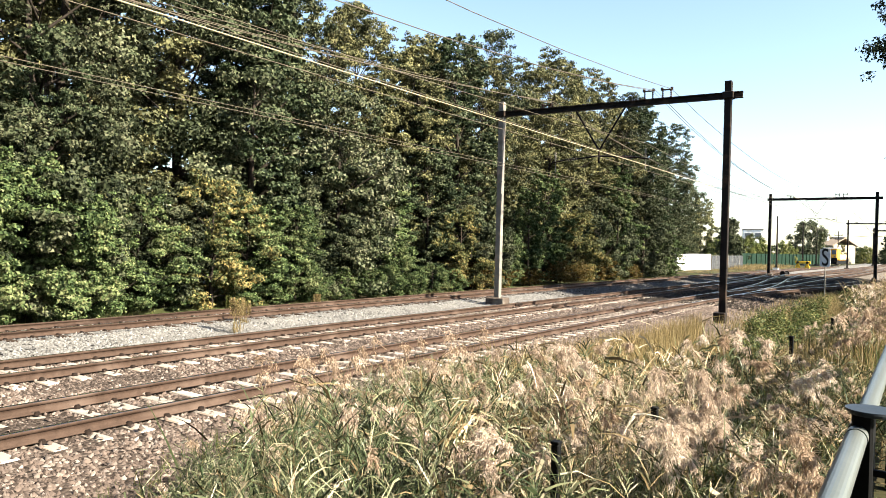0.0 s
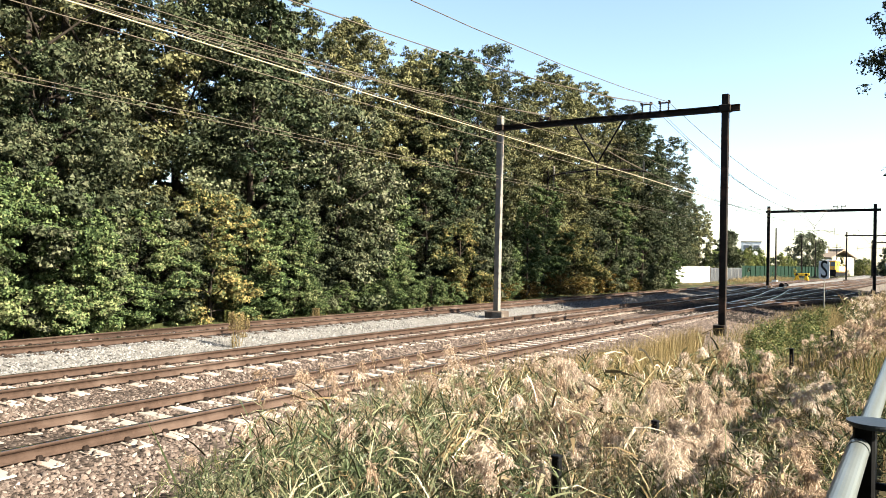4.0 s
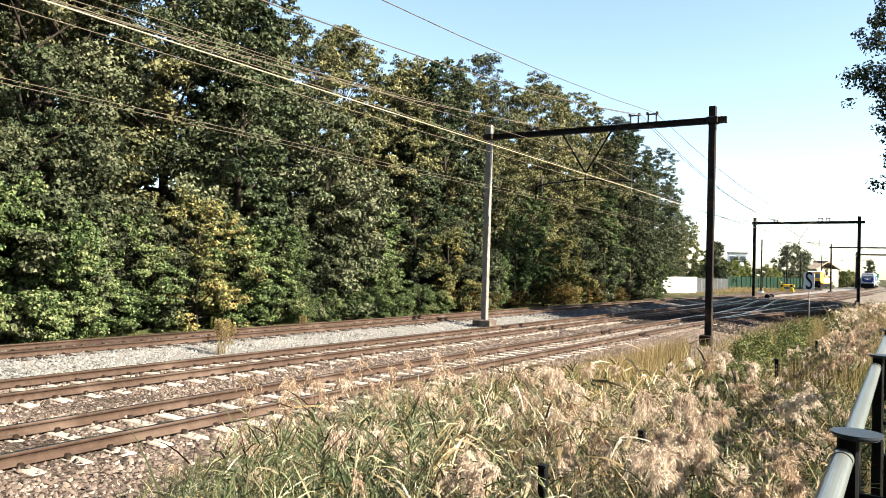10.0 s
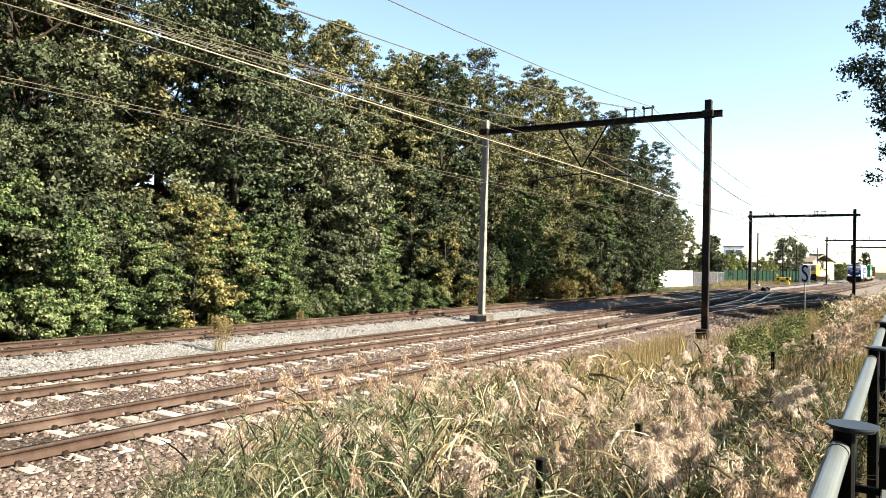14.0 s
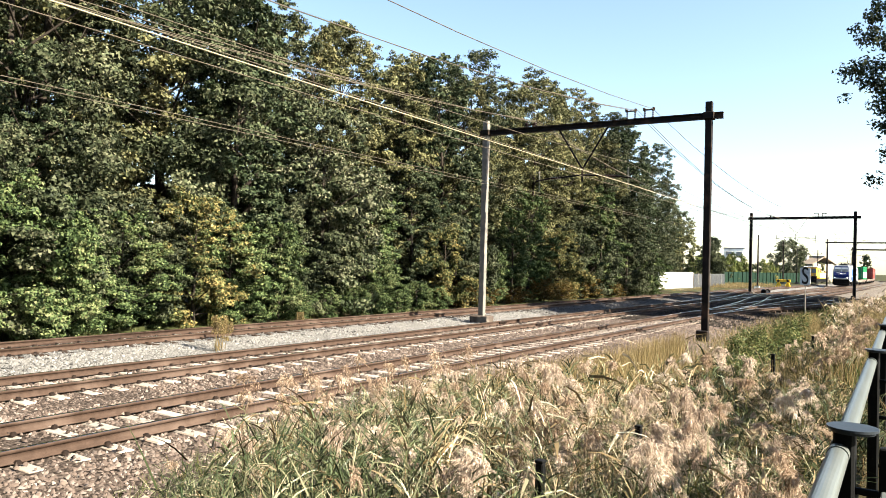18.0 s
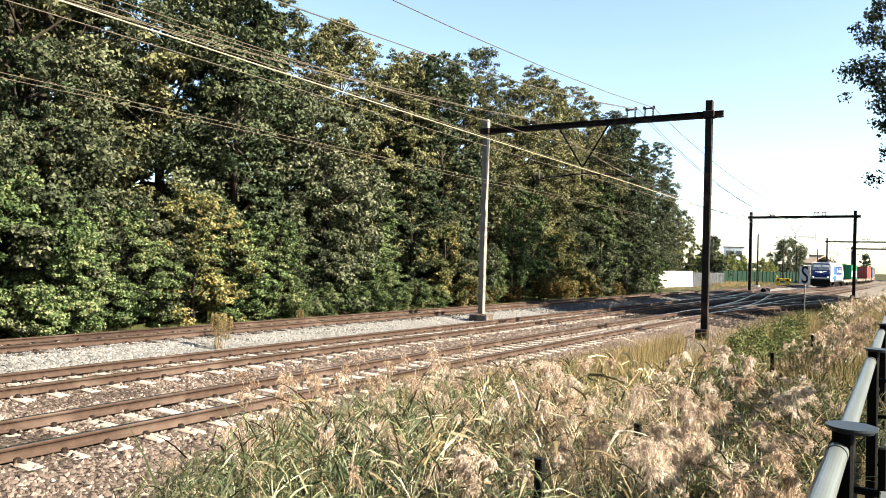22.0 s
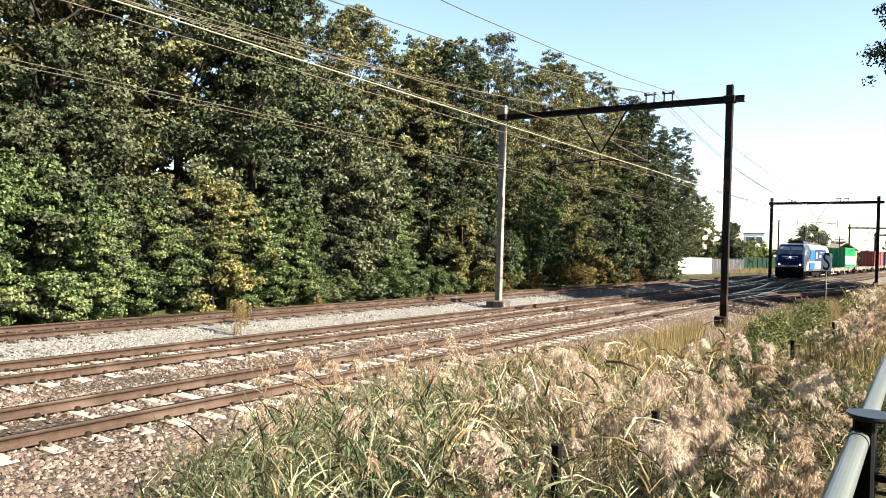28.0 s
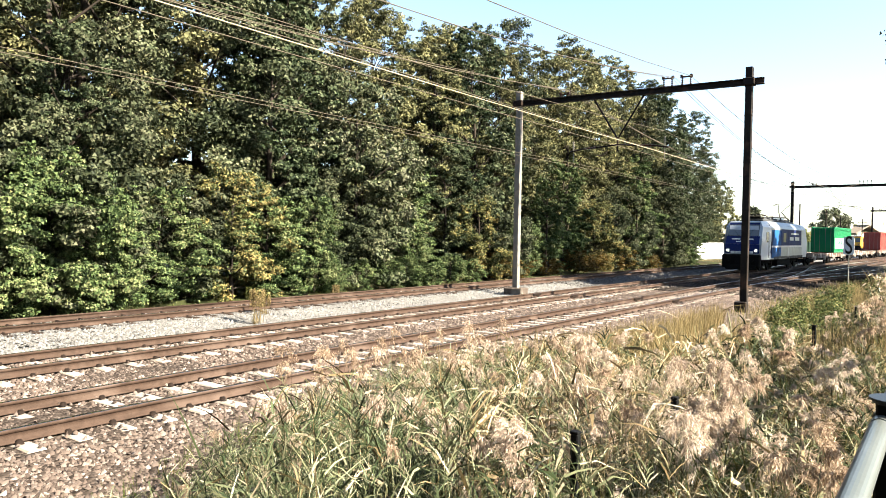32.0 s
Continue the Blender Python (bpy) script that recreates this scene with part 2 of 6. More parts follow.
def box(bm, size, at=(0, 0, 0), bevel=0.0, turn=None):
    """A box with chamfered edges, its centre at `at`."""
    m = Matrix.Translation(at) @ (turn or Matrix()) @ Matrix.Diagonal((*size, 1))
    vs = bmesh.ops.create_cube(bm, size=1, matrix=m)["verts"]
    if bevel:
        es = list({e for v in vs for e in v.link_edges})
        bmesh.ops.bevel(bm, geom=es, offset=bevel, segments=1, affect="EDGES")
    return bm


def rod(bm, a, b, r, r2=None, seg=10):
    """A round bar from a to b."""
    a, b = Vector(a), Vector(b)
    d = b - a
    m = Matrix.Translation((a + b) / 2) @ d.to_track_quat("Z", "Y").to_matrix().to_4x4()
    bmesh.ops.create_cone(bm, cap_ends=True, segments=seg, radius1=r, radius2=r if r2 is None else r2, depth=d.length, matrix=m)
    return bm


def disc(bm, at, axis, r, depth, seg=20):
    a = Vector(axis).normalized()
    return rod(bm, Vector(at) - a * depth / 2, Vector(at) + a * depth / 2, r, seg=seg)


def tube(points, r, seg=6):
    """Verts and quads of a tube along points."""
    pts = np.asarray(points, float)
    tan = np.gradient(pts, axis=0)
    tan /= np.linalg.norm(tan, axis=1)[:, None]
    ref = np.where(np.abs(tan[:, 2:3]) > 0.9, [[1.0, 0, 0]], [[0, 0, 1.0]])
    u = np.cross(tan, ref)
    u /= np.linalg.norm(u, axis=1)[:, None]
    w = np.cross(tan, u)
    r = np.broadcast_to(r, len(pts))
    a = np.arange(seg) * 2 * np.pi / seg
    v = pts[:, None] + r[:, None, None] * (np.cos(a)[None, :, None] * u[:, None] + np.sin(a)[None, :, None] * w[:, None])
    f = []
    for i in range(len(pts) - 1):
        for j in range(seg):
            k = (j + 1) % seg
            f.append((i * seg + j, i * seg + k, (i + 1) * seg + k, (i + 1) * seg + j))
    return v.reshape(-1, 3), np.array(f)


def merge(items):
    """Join (verts, faces) lists into one."""
    vs, fs, o = [], [], 0
    for v, f in items:
        vs.append(v), fs.append(np.asarray(f) + o)
        o += len(v)
    return np.vstack(vs), np.vstack(fs)


def one(fn, *a, **k):
    bm = bmesh.new()
    fn(bm, *a, **k)
    return bm


# ---- ground ----
def smooth(a, b, x):
    t = np.clip((x - a) / (b - a), 0, 1)
    return t * t * (3 - 2 * t)


def ground_z(x, y):
    """Path level near the camera, a ditch with reeds, the track bed, the wood."""
    x, y = np.asarray(x, float), np.asarray(y, float)
    top = 0.95 - 0.7 * smooth(22, 60, y)
    z = -0.42 + (top + 0.42) * smooth(-3.6, -0.7, x)
    z = z - 0.22 * smooth(-4.6, -6.4, x) + 0.35 * smooth(-22.0, -24.5, x)
    bumps = 0.05 * np.sin(1.7 * x + 0.6 * y) * np.sin(0.9 * y - 0.4 * x) + 0.04 * np.sin(3.1 * x - 1.1 * y)
    return z + bumps * ((x > -8.6) * (x < -1.0) + (x < -24.0) * 1.5) * (np.abs(y) < 200)


def axis(stops):
    out = []
    for a, b, n in stops:
        out += list(np.linspace(a, b, n, endpoint=False))
    return np.array(out + [stops[-1][1]])


gx = axis([(-3000, -300, 8), (-300, -50, 10), (-50, -9, 40), (-9, 3, 48), (3, 60, 14), (60, 3000, 10)])
gy = axis([(-3000, -60, 8), (-60, -4, 12), (-4, 60, 110), (60, 260, 50), (260, 3800, 14)])
GX, GY = np.meshgrid(gx, gy)
gv = np.stack([GX, GY, ground_z(GX, GY)], -1).reshape(-1, 3)
nx = len(gx)
ii, jj = np.meshgrid(np.arange(len(gy) - 1), np.arange(nx - 1), indexing="ij")
q = (ii * nx + jj).ravel()
gf = np.stack([q, q + 1, q + 1 + nx, q + nx], 1)
tagged(raw("ground", gv, gf, SOIL, smooth=True), "uneven grassy soil beside the railway, with a ditch", "ground", kind="structure")

# asphalt path behind the railing, where the camera stands
bm = bmesh.new()
box(bm, (2.6, 60, 0.05), (1.35, 22, 0.965), 0.01, Matrix.Rotation(radians(3.0), 4, "Z"))
tagged(part("pavement", bm, PAVING), "worn asphalt footpath along the railing", "path", kind="structure")


# ---- track bed ----
def strip(name, section, y0, y1, step, material, label):
    """A bed whose section (offset from the middle track, height) follows the tracks."""
    ys = np.arange(y0, y1 + step, step)
    sec = np.array(section)
    rng = np.random.default_rng(3)
    v = []
    for y in ys:
        h = sec[:, 1] + rng.normal(0, 0.012, len(sec))
        v.append(np.stack([mid_x(y) + sec[:, 0], np.full(len(sec), y), h], 1))
    k = len(sec)
    i, j = np.meshgrid(np.arange(len(ys) - 1), np.arange(k - 1), indexing="ij")
    a = (i * k + j).ravel()
    return tagged(raw(name, np.vstack(v), np.stack([a, a + 1, a + 1 + k, a + k], 1), material), label, "ballast", kind="structure")


strip("ballast_brown", [(-1.72, -0.24), (-1.2, -0.215), (0, -0.22), (1.2, -0.215), (1.75, -0.25), (2.4, -0.25), (2.9, -0.215), (4.05, -0.22), (5.3, -0.215), (5.7, -0.24), (6.6, -0.36), (7.8, -0.44), (8.6, -0.5), (9.0, -0.7)],
      -30, 37.5, 1.5, BALLAST, "rust-stained crushed stone under the running tracks")
strip("ballast_pale", [(-8.5, -0.62), (-7.5, -0.28), (-7.0, -0.2), (-5.7, -0.2), (-4.4, -0.2), (-3.9, -0.26), (-3.2, -0.34), (-2.4, -0.3), (-1.7, -0.243)],
      -30, 39, 1.5, BALLASTW, "pale grey crushed stone beside the siding")
SIDE_SECTION = [(-8.5, -0.62), (-7.5, -0.28), (-7.0, -0.2), (-5.7, -0.2), (-4.4, -0.2), (-3.9, -0.26), (-3.2, -0.34), (-2.4, -0.3), (-1.7, -0.243)]
BED_SECTION = [(-1.72, -0.24), (-1.2, -0.215), (0, -0.22), (1.2, -0.215), (1.75, -0.25), (2.4, -0.25), (2.9, -0.215), (4.05, -0.22), (5.3, -0.215), (5.7, -0.24), (6.6, -0.36), (7.8, -0.44), (8.6, -0.5), (9.0, -0.7)]
strip("ballast_siding", SIDE_SECTION, 39, 96, 1.5, BALLASTG, "crushed stone along the siding, darkened for shade")
strip("ballast_yard", BED_SECTION, 37.5, 96, 1.5, BALLASTY, "crushed stone under the turnouts, darkened for tree shade")
strip("ballast_siding_far", SIDE_SECTION, 96, 330, 3.0, BALLASTW, "pale crushed stone along the far siding")
strip("ballast_bed_far", BED_SECTION, 96, 330, 3.0, BALLASTF, "crushed stone under the far tracks, lightened for sunlight")

RAILSEC = [(-0.075, -0.172), (0.075, -0.172), (0.075, -0.158), (0.014, -0.142), (0.006, -0.054), (0.042, -0.038), (0.042, -0.010), (0.034, 0.0), (-0.034, 0.0), (-0.042, -0.010), (-0.042, -0.038), (-0.006, -0.054), (-0.014, -0.142), (-0.075, -0.158)]


def rail(name, offset, y0, y1, parent, step=3.0, bend=None):
    """One rail swept along the line, offset(y) metres beside the middle track."""
    ys = np.linspace(y0, y1, max(3, int((y1 - y0) / step)))
    sec = np.array(RAILSEC)
    k = len(sec)
    v = []
    for y in ys:
        dx = offset if bend is None else bend(y) + offset
        v.append(np.stack([mid_x(y) + dx + sec[:, 0], np.full(k, y), sec[:, 1]], 1))
    i, j = np.meshgrid(np.arange(len(ys) - 1), np.arange(k), indexing="ij")
    a, b = (i * k + j).ravel(), (i * k + (j + 1) % k).ravel()
    ob = raw(name, np.vstack(v), np.stack([a, b, b + k, a + k], 1), RUST, parent)
    ob.data.materials.append(RAILTOP)
    idx = np.tile(np.where(np.isin(np.arange(k), (7,)), 1, 0), len(ys) - 1)
    ob.data.polygons.foreach_set("material_index", idx.astype(np.int32))
    return ob


def sleeper_mesh(name, length, wide, high, material, dish=0.0):
    bm = bmesh.new()
    box(bm, (length, wide, high), (0, 0, -high / 2), 0.02)
    if dish:
        bmesh.ops.bisect_plane(bm, geom=bm.verts[:] + bm.edges[:] + bm.faces[:], plane_co=(0.45, 0, 0), plane_no=(1, 0, 0))
        bmesh.ops.bisect_plane(bm, geom=bm.verts[:] + bm.edges[:] + bm.faces[:], plane_co=(-0.45, 0, 0), plane_no=(1, 0, 0))
        for v in bm.verts:
            if abs(v.co.x) < 0.5 and v.co.z > -0.05:
                v.co.z -= dish
            if abs(v.co.x) > 1.0 and v.co.z > -0.05:
                v.co.z -= 0.02
    me = bpy.data.meshes.new(name)
    bm.to_mesh(me)
    bm.free()
    me.materials.append(material)
    return me


def clip_geo(y, x, heading):
    """Rail clips and pads on both feet of the two rails at one sleeper."""
    out = []
    for g in (-0.7525, 0.7525):
        for s in (-0.1, 0.1):
            cx = x + g + s
            a = np.array([[-0.055, -0.045, 0], [0.055, -0.045, 0], [0.055, 0.045, 0], [-0.055, 0.045, 0], [-0.02, -0.025, 0.05], [0.02, -0.025, 0.05], [0.02, 0.025, 0.05], [-0.02, 0.025, 0.05]])
            out.append((a + [cx, y, -0.178], [(0, 1, 5, 4), (1, 2, 6, 5), (2, 3, 7, 6), (3, 0, 4, 7), (4, 5, 6, 7)]))
    return out


def track(name, offset, y0, y1, sleeper, spacing, label, reach, sleepers_to=150, timber=None):
    t = empty(name, Matrix(), label, "railway track", kind="structure")
    rail("rail", offset - 0.7525, y0, y1, t)
    rail("rail", offset + 0.7525, y0, y1, t)
    rng = random.Random(name)
    y, n, clips, rest = -6.0, 0, [], []
    while y < y1 - 1 and y < 230:
        x, a = mid_x(y) + offset, mid_heading(y)
        if n < 296 and y < sleepers_to:
            s = link_mesh("sleeper", sleeper if y < 40 else timber or sleeper, t)
            s.matrix_world = pose(x + rng.uniform(-0.02, 0.02), y, -0.172 + rng.uniform(-0.008, 0.004), rng.uniform(-0.6, 0.6), rng.uniform(-0.4, 0.4), -math.degrees(a) + rng.uniform(-0.8, 0.8))
        if y < reach:
            clips += clip_geo(y, x, a)
        n += 1
        y += spacing
    if clips:
        v, f = merge(clips)
        tagged(raw("rail_clip", v, f, FIXING, t), kind="stuff")
    return t


CONC = sleeper_mesh("sleeper", 2.52, 0.23, 0.2, SLEEPER, 0.02)
WOOD = sleeper_mesh("sleeper", 2.6, 0.26, 0.16, WOODSLEEPER)
near_track = track("track_1", 4.05, -25, 330, CONC, 0.6, "rusty rails on pale concrete sleepers, first running track", 70, timber=WOOD)
mid_track = track("track_2", 0.0, -25, 330, CONC, 0.6, "rusty rails on pale concrete sleepers, second running track", 60, timber=WOOD)
track("track_3", -5.7, -25, 165, WOOD, 0.65, "rusty siding on dark timber sleepers", 30)

# crossovers past the first gantry
def blend(a, b, y0, y1):
    def at(y):
        u = min(1.0, max(0.0, (y - y0) / (y1 - y0)))
        return a + (b - a) * (u - 0.55 * math.sin(2 * math.pi * u) / (2 * math.pi))
    return at


for k, (a, b, y0, y1) in enumerate([(4.05, 0.0, 46, 92), (0.0, 4.05, 104, 150), (0.0, -5.7, 52, 118), (4.05, 8.6, 40, 78)]):
    x = empty("track_%d" % (4 + k), Matrix(), "dark crossover rails of a turnout between two tracks", "railway track", kind="structure")
    f = blend(a, b, y0, y1)
    rail("rail", -0.7525, y0 + 3, y1 - 3, x, 1.5, f)
    rail("rail", 0.7525, y0 + 3, y1 - 3, x, 1.5, f)
    y = y0 + 6
    while y < y1 - 4:
        s = link_mesh("sleeper", WOOD, x)
        s.matrix_world = pose(mid_x(y) + f(y), y, -0.178, 0, 0, 0)
        y += 1.2

# insulated joints on the four near rails
for dx, y in ((-0.7525, 27.0), (0.7525, 27.6), (3.2975, 28.4), (4.8025, 28.8)):
    bm = bmesh.new()
    for s in (-0.05, 0.05):
        box(bm, (0.05, 0.62, 0.11), (s, 0, -0.085), 0.012)
    for k in range(4):
        disc(bm, (0.08, -0.22 + 0.147 * k, -0.085), (1, 0, 0), 0.018, 0.03, 6)
    box(bm, (0.09, 0.03, 0.16), (0, 0, -0.08), 0.005)
    j = part("fishplate", bm, FIXING, near_track if dx > 2 else mid_track, "black insulated rail joint")
    j.location = (mid_x(y) + dx, y, 0.012)


# ---- loose ballast stones ----
def scatter_stones(name, n, lo, hi, y0, y1, zf, material, label, seed, size=(0.024, 0.052), power=1.6):
    rng = np.random.default_rng(seed)
    y = y0 + (y1 - y0) * rng.random(n) ** power
    dx = lo + (hi - lo) * rng.random(n)
    # few stones lie on the sleepers themselves
    off = np.abs((y + 6.0 + 0.3) % 0.6 - 0.3)
    on = (off < 0.15) & (y < 40) & ((np.abs(dx) < 1.3) | (np.abs(dx - 4.05) < 1.3)) & (rng.random(n) < np.where(y < 15, 0.93, 0.7))
    on_top = (off < 0.115) & (y < 40) & ((np.abs(dx) < 1.26) | (np.abs(dx - 4.05) < 1.26))
    y, dx, on_top = y[~on], dx[~on], on_top[~on]
    n = len(y)
    x = np.array([mid_x(v) for v in y]) + dx
    z = np.where(on_top, np.maximum(np.interp(dx, zf[0], zf[1]), -0.17), np.interp(dx, zf[0], zf[1]))
    oct_v = np.array([[1, 0, 0], [0, 1, 0], [-1, 0, 0], [0, -1, 0], [0, 0, 1], [0, 0, -1]], float)
    oct_f = np.array([[0, 1, 4], [1, 2, 4], [2, 3, 4], [3, 0, 4]])
    r = rng.uniform(size[0], size[1], (n, 1, 1)) * rng.uniform(0.6, 1.3, (n, 6, 1)) * rng.uniform(0.7, 1.2, (n, 1, 3))
    a = rng.uniform(0, 6.28, n)
    c, s = np.cos(a), np.sin(a)
    R = np.zeros((n, 3, 3))
    R[:, 0, 0], R[:, 0, 1], R[:, 1, 0], R[:, 1, 1], R[:, 2, 2] = c, -s, s, c, 1
    tilt = rng.uniform(-0.7, 0.7, n)
    T = np.zeros((n, 3, 3))
    T[:, 0, 0], T[:, 1, 1], T[:, 1, 2], T[:, 2, 1], T[:, 2, 2] = 1, np.cos(tilt), -np.sin(tilt), np.sin(tilt), np.cos(tilt)
    v = np.einsum("nij,nkj->nki", R @ T, oct_v[None] * r) + np.stack([x, y, z - 0.004], 1)[:, None]
    f = (oct_f[None] + 6 * np.arange(n)[:, None, None]).reshape(-1, 3)
    return tagged(raw(name, v, f, material), label, "ballast", kind="stuff")


ZB = ([-1.72, -1.2, 1.2, 1.75, 2.4, 2.9, 5.3, 5.7, 6.6, 7.8, 8.6], [-0.24, -0.215, -0.215, -0.25, -0.25, -0.215, -0.215, -0.24, -0.36, -0.44, -0.5])
ZW = ([-8.5, -7.5, -7.0, -4.4, -3.9, -3.2, -2.4, -1.7], [-0.62, -0.28, -0.2, -0.2, -0.26, -0.34, -0.3, -0.243])
scatter_stones("brown_ballast_stones", 84000, -1.7, 8.5, 1.8, 36, ZB, STONEB, "loose rust-brown crushed stones between the sleepers", 5)
scatter_stones("shoulder_stones", 9000, 4.9, 10.4, 24, 46, (ZB[0] + [10.6], ZB[1] + [-0.47]), STONEB, "loose brown stones on the ballast shoulder", 7, (0.03, 0.07), 1.2)
scatter_stones("yard_stones", 15000, -1.7, 8.6, 36, 78, ZB, STONEY, "loose stones between the turnout sleepers, darkened for shade", 8, (0.05, 0.09), 1.4)
scatter_stones("siding_stones", 6000, -8.2, -1.75, 36, 75, ZW, STONEG, "loose stones along the siding, greyed for shade", 9, (0.05, 0.09), 1.4)
scatter_stones("pale_ballast_stones", 26000, -8.2, -1.75, 2, 36, ZW, STONEW, "loose pale grey crushed stones", 6, (0.03, 0.06))


# ---- gantries and wires ----
def insulator(bm, a, b, r=0.055):
    """A ribbed insulator between two points."""
    a, b = Vector(a), Vector(b)
    rod(bm, a, b, r * 0.45)
    for k in range(4):
        p = a.lerp(b, (k + 0.5) / 4)
        disc(bm, p, b - a, r, 0.025, 10)
    return bm


def gantry(name, left, right, z_beam, z_post, label, hangers=True, slim=1.0, left_mat=STEEL):
    """A steel portal: two box posts on concrete feet, a beam, hangers and insulators."""
    xl, yl = left
    xr, yr = right
    g = empty(name, Matrix.Translation((xl, yl, -0.35)), label, "catenary gantry", "catenary gantries")
    d = Vector((xr - xl, yr - yl, 0))
    ang = Matrix.Rotation(math.atan2(d.y, d.x), 4, "Z")
    zb = z_beam + 0.35
    for nm, p, mat, lb in (("post", Vector((0, 0, 0)), left_mat, "weathered steel post"), ("post", d.copy(), STEEL, "dark brown steel post")):
        bm = bmesh.new()
        w = 0.27 * slim
        box(bm, (w, w, z_post + 0.35 - 0.3), (p.x, p.y, 0.3 + (z_post + 0.05) / 2), 0.02, ang)
        for k in range(1, 5):
            zz = 0.3 + k * (z_post / 5)
            box(bm, (w + 0.02, w + 0.02, 0.03), (p.x, p.y, zz), 0, ang)
        post = part(nm, bm, mat, g, lb)
        bm = bmesh.new()
        if p.x > 1:
            box(bm, (0.46, 0.46, 0.56), (p.x - 0.08, p.y - 0.06, 0.1), 0.03, ang)
            part("footing", bm, STEEL, g, "small dark footing box")
        else:
            box(bm, (0.95, 0.75, 0.42), (p.x, p.y, 0.16), 0.05, ang)
            part("footing", bm, CONCRETE, g, "concrete block footing")
        bm = bmesh.new()
        box(bm, (w + 0.16, w + 0.16, 0.28), (p.x, p.y, zb), 0.02, ang)
        part("bracket", bm, STEEL, g)
    bm = bmesh.new()
    u = d.normalized()
    a, b = -u * 0.35, d + u * 0.55
    mid = (a + b) / 2
    box(bm, ((b - a).length, 0.05 * slim, 0.24 * slim), (mid.x, mid.y, zb), 0.012, ang)
    for s in (-0.11, 0.11):
        box(bm, ((b - a).length, 0.22 * slim, 0.035), (mid.x, mid.y, zb + s * slim), 0.008, ang)
    part("beam", bm, STEEL, g)

    def at(dx, z):
        p = u * ((dx - xl) / u.x)
        return Vector((p.x, p.y, z + 0.35))
    c = (mid_x((yl + yr) / 2) + 2.0)
    for dx in (c - 2.55, c + 2.12, c + 2.88):
        low = 0.3 if dx < c else 1.0
        bm = bmesh.new()
        for q in (-0.17, 0.17):
            insulator(bm, at(dx + q, z_beam + 0.12), at(dx + q, z_beam + 0.12 + 0.33 * low), 0.045)
        box(bm, (0.52, 0.07, 0.06), at(dx, z_beam + 0.14 + 0.33 * low), 0.012, ang)
        for q in (-0.2, 0.2):
            box(bm, (0.1, 0.14, 0.07), at(dx + q, z_beam + 0.2 + 0.33 * low), 0.02, ang)
        part("feeder_insulator", bm, CERAMIC, g, "brown insulator pair on the beam")
    hr = 0.042 if slim == 1.0 else 0.026
    if hangers:
        for s in (-1.12, 1.12):
            bm = bmesh.new()
            rod(bm, at(c + s, z_beam - 0.12), at(c, z_beam - 1.95), hr, seg=8)
            part("hanger", bm, STEEL if slim == 1.0 else GALV, g)
        bm = bmesh.new()
        rod(bm, at(c, z_beam - 1.85), at(c, z_beam - 2.5), hr, seg=8)
        part("hanger", bm, STEEL if slim == 1.0 else GALV, g)
        for s in (-1, 1):
            bm = bmesh.new()
            rod(bm, at(c, z_beam - 2.2), at(c + s * 1.0, z_beam - 2.28), hr * 0.8, seg=8)
            rod(bm, at(c + s * 1.5, z_beam - 2.3), at(c + s * 2.2, z_beam - 2.42), hr * 0.8, seg=8)
            part("steady_arm", bm, STEEL, g)
            bm = bmesh.new()
            insulator(bm, at(c + s * 1.0, z_beam - 2.28), at(c + s * 1.5, z_beam - 2.32), 0.06)
            part("arm_insulator", bm, CERAMIC, g)
            bm = bmesh.new()
            rod(bm, at(c + s * 2.05, z_beam - 2.1), at(c + s * 2.05, z_beam - 2.85), 0.02, seg=8)
            insulator(bm, at(c + s * 2.05, z_beam - 1.95), at(c + s * 2.05, z_beam - 2.3), 0.05)
            part("wire_clamp", bm, GALV, g)
    return g


gantry("catenary_gantry", (-18.05, 28.7), (-7.9, 29.6), 8.78, 9.36, "tall steel portal carrying overhead wires, grey and dark posts", left_mat=GALV)
gantry("catenary_gantry", (-18.9, 90.0), (-8.1, 90.0), 8.75, 9.4, "dark steel portal carrying overhead wires across two tracks", True, 1.15)
gantry("catenary_gantry", (-18.0, 150.0), (-7.4, 150.0), 8.2, 8.9, "distant dark steel portal over the tracks", True, 0.95)
gantry("catenary_gantry", (-19.6, 212.0), (-9.0, 212.0), 8.75, 9.4, "far dark steel portal over the tracks", False, 1.5)
SUPPORTS = [-32.0, 29.1, 90.0, 152.0, 212.0, 272.0]


def wire(name, dx, z, sag, r, material, label, follow=True, n=12):
    pts = []
    for a, b in zip(SUPPORTS, SUPPORTS[1:]):
        for k in range(n):
            s = k / n
            y = a + (b - a) * s
            x = (mid_x(y) if follow else mid_x(29.1) + (mid_x(y) - mid_x(29.1)) * 0.6) + dx
            pts.append((x, y, z - 4 * sag * s * (1 - s)))
    v, f = tube(pts, r, 5)
    return tagged(raw(name, v, f, material, smooth=True), label, "overhead wire", "overhead wires")


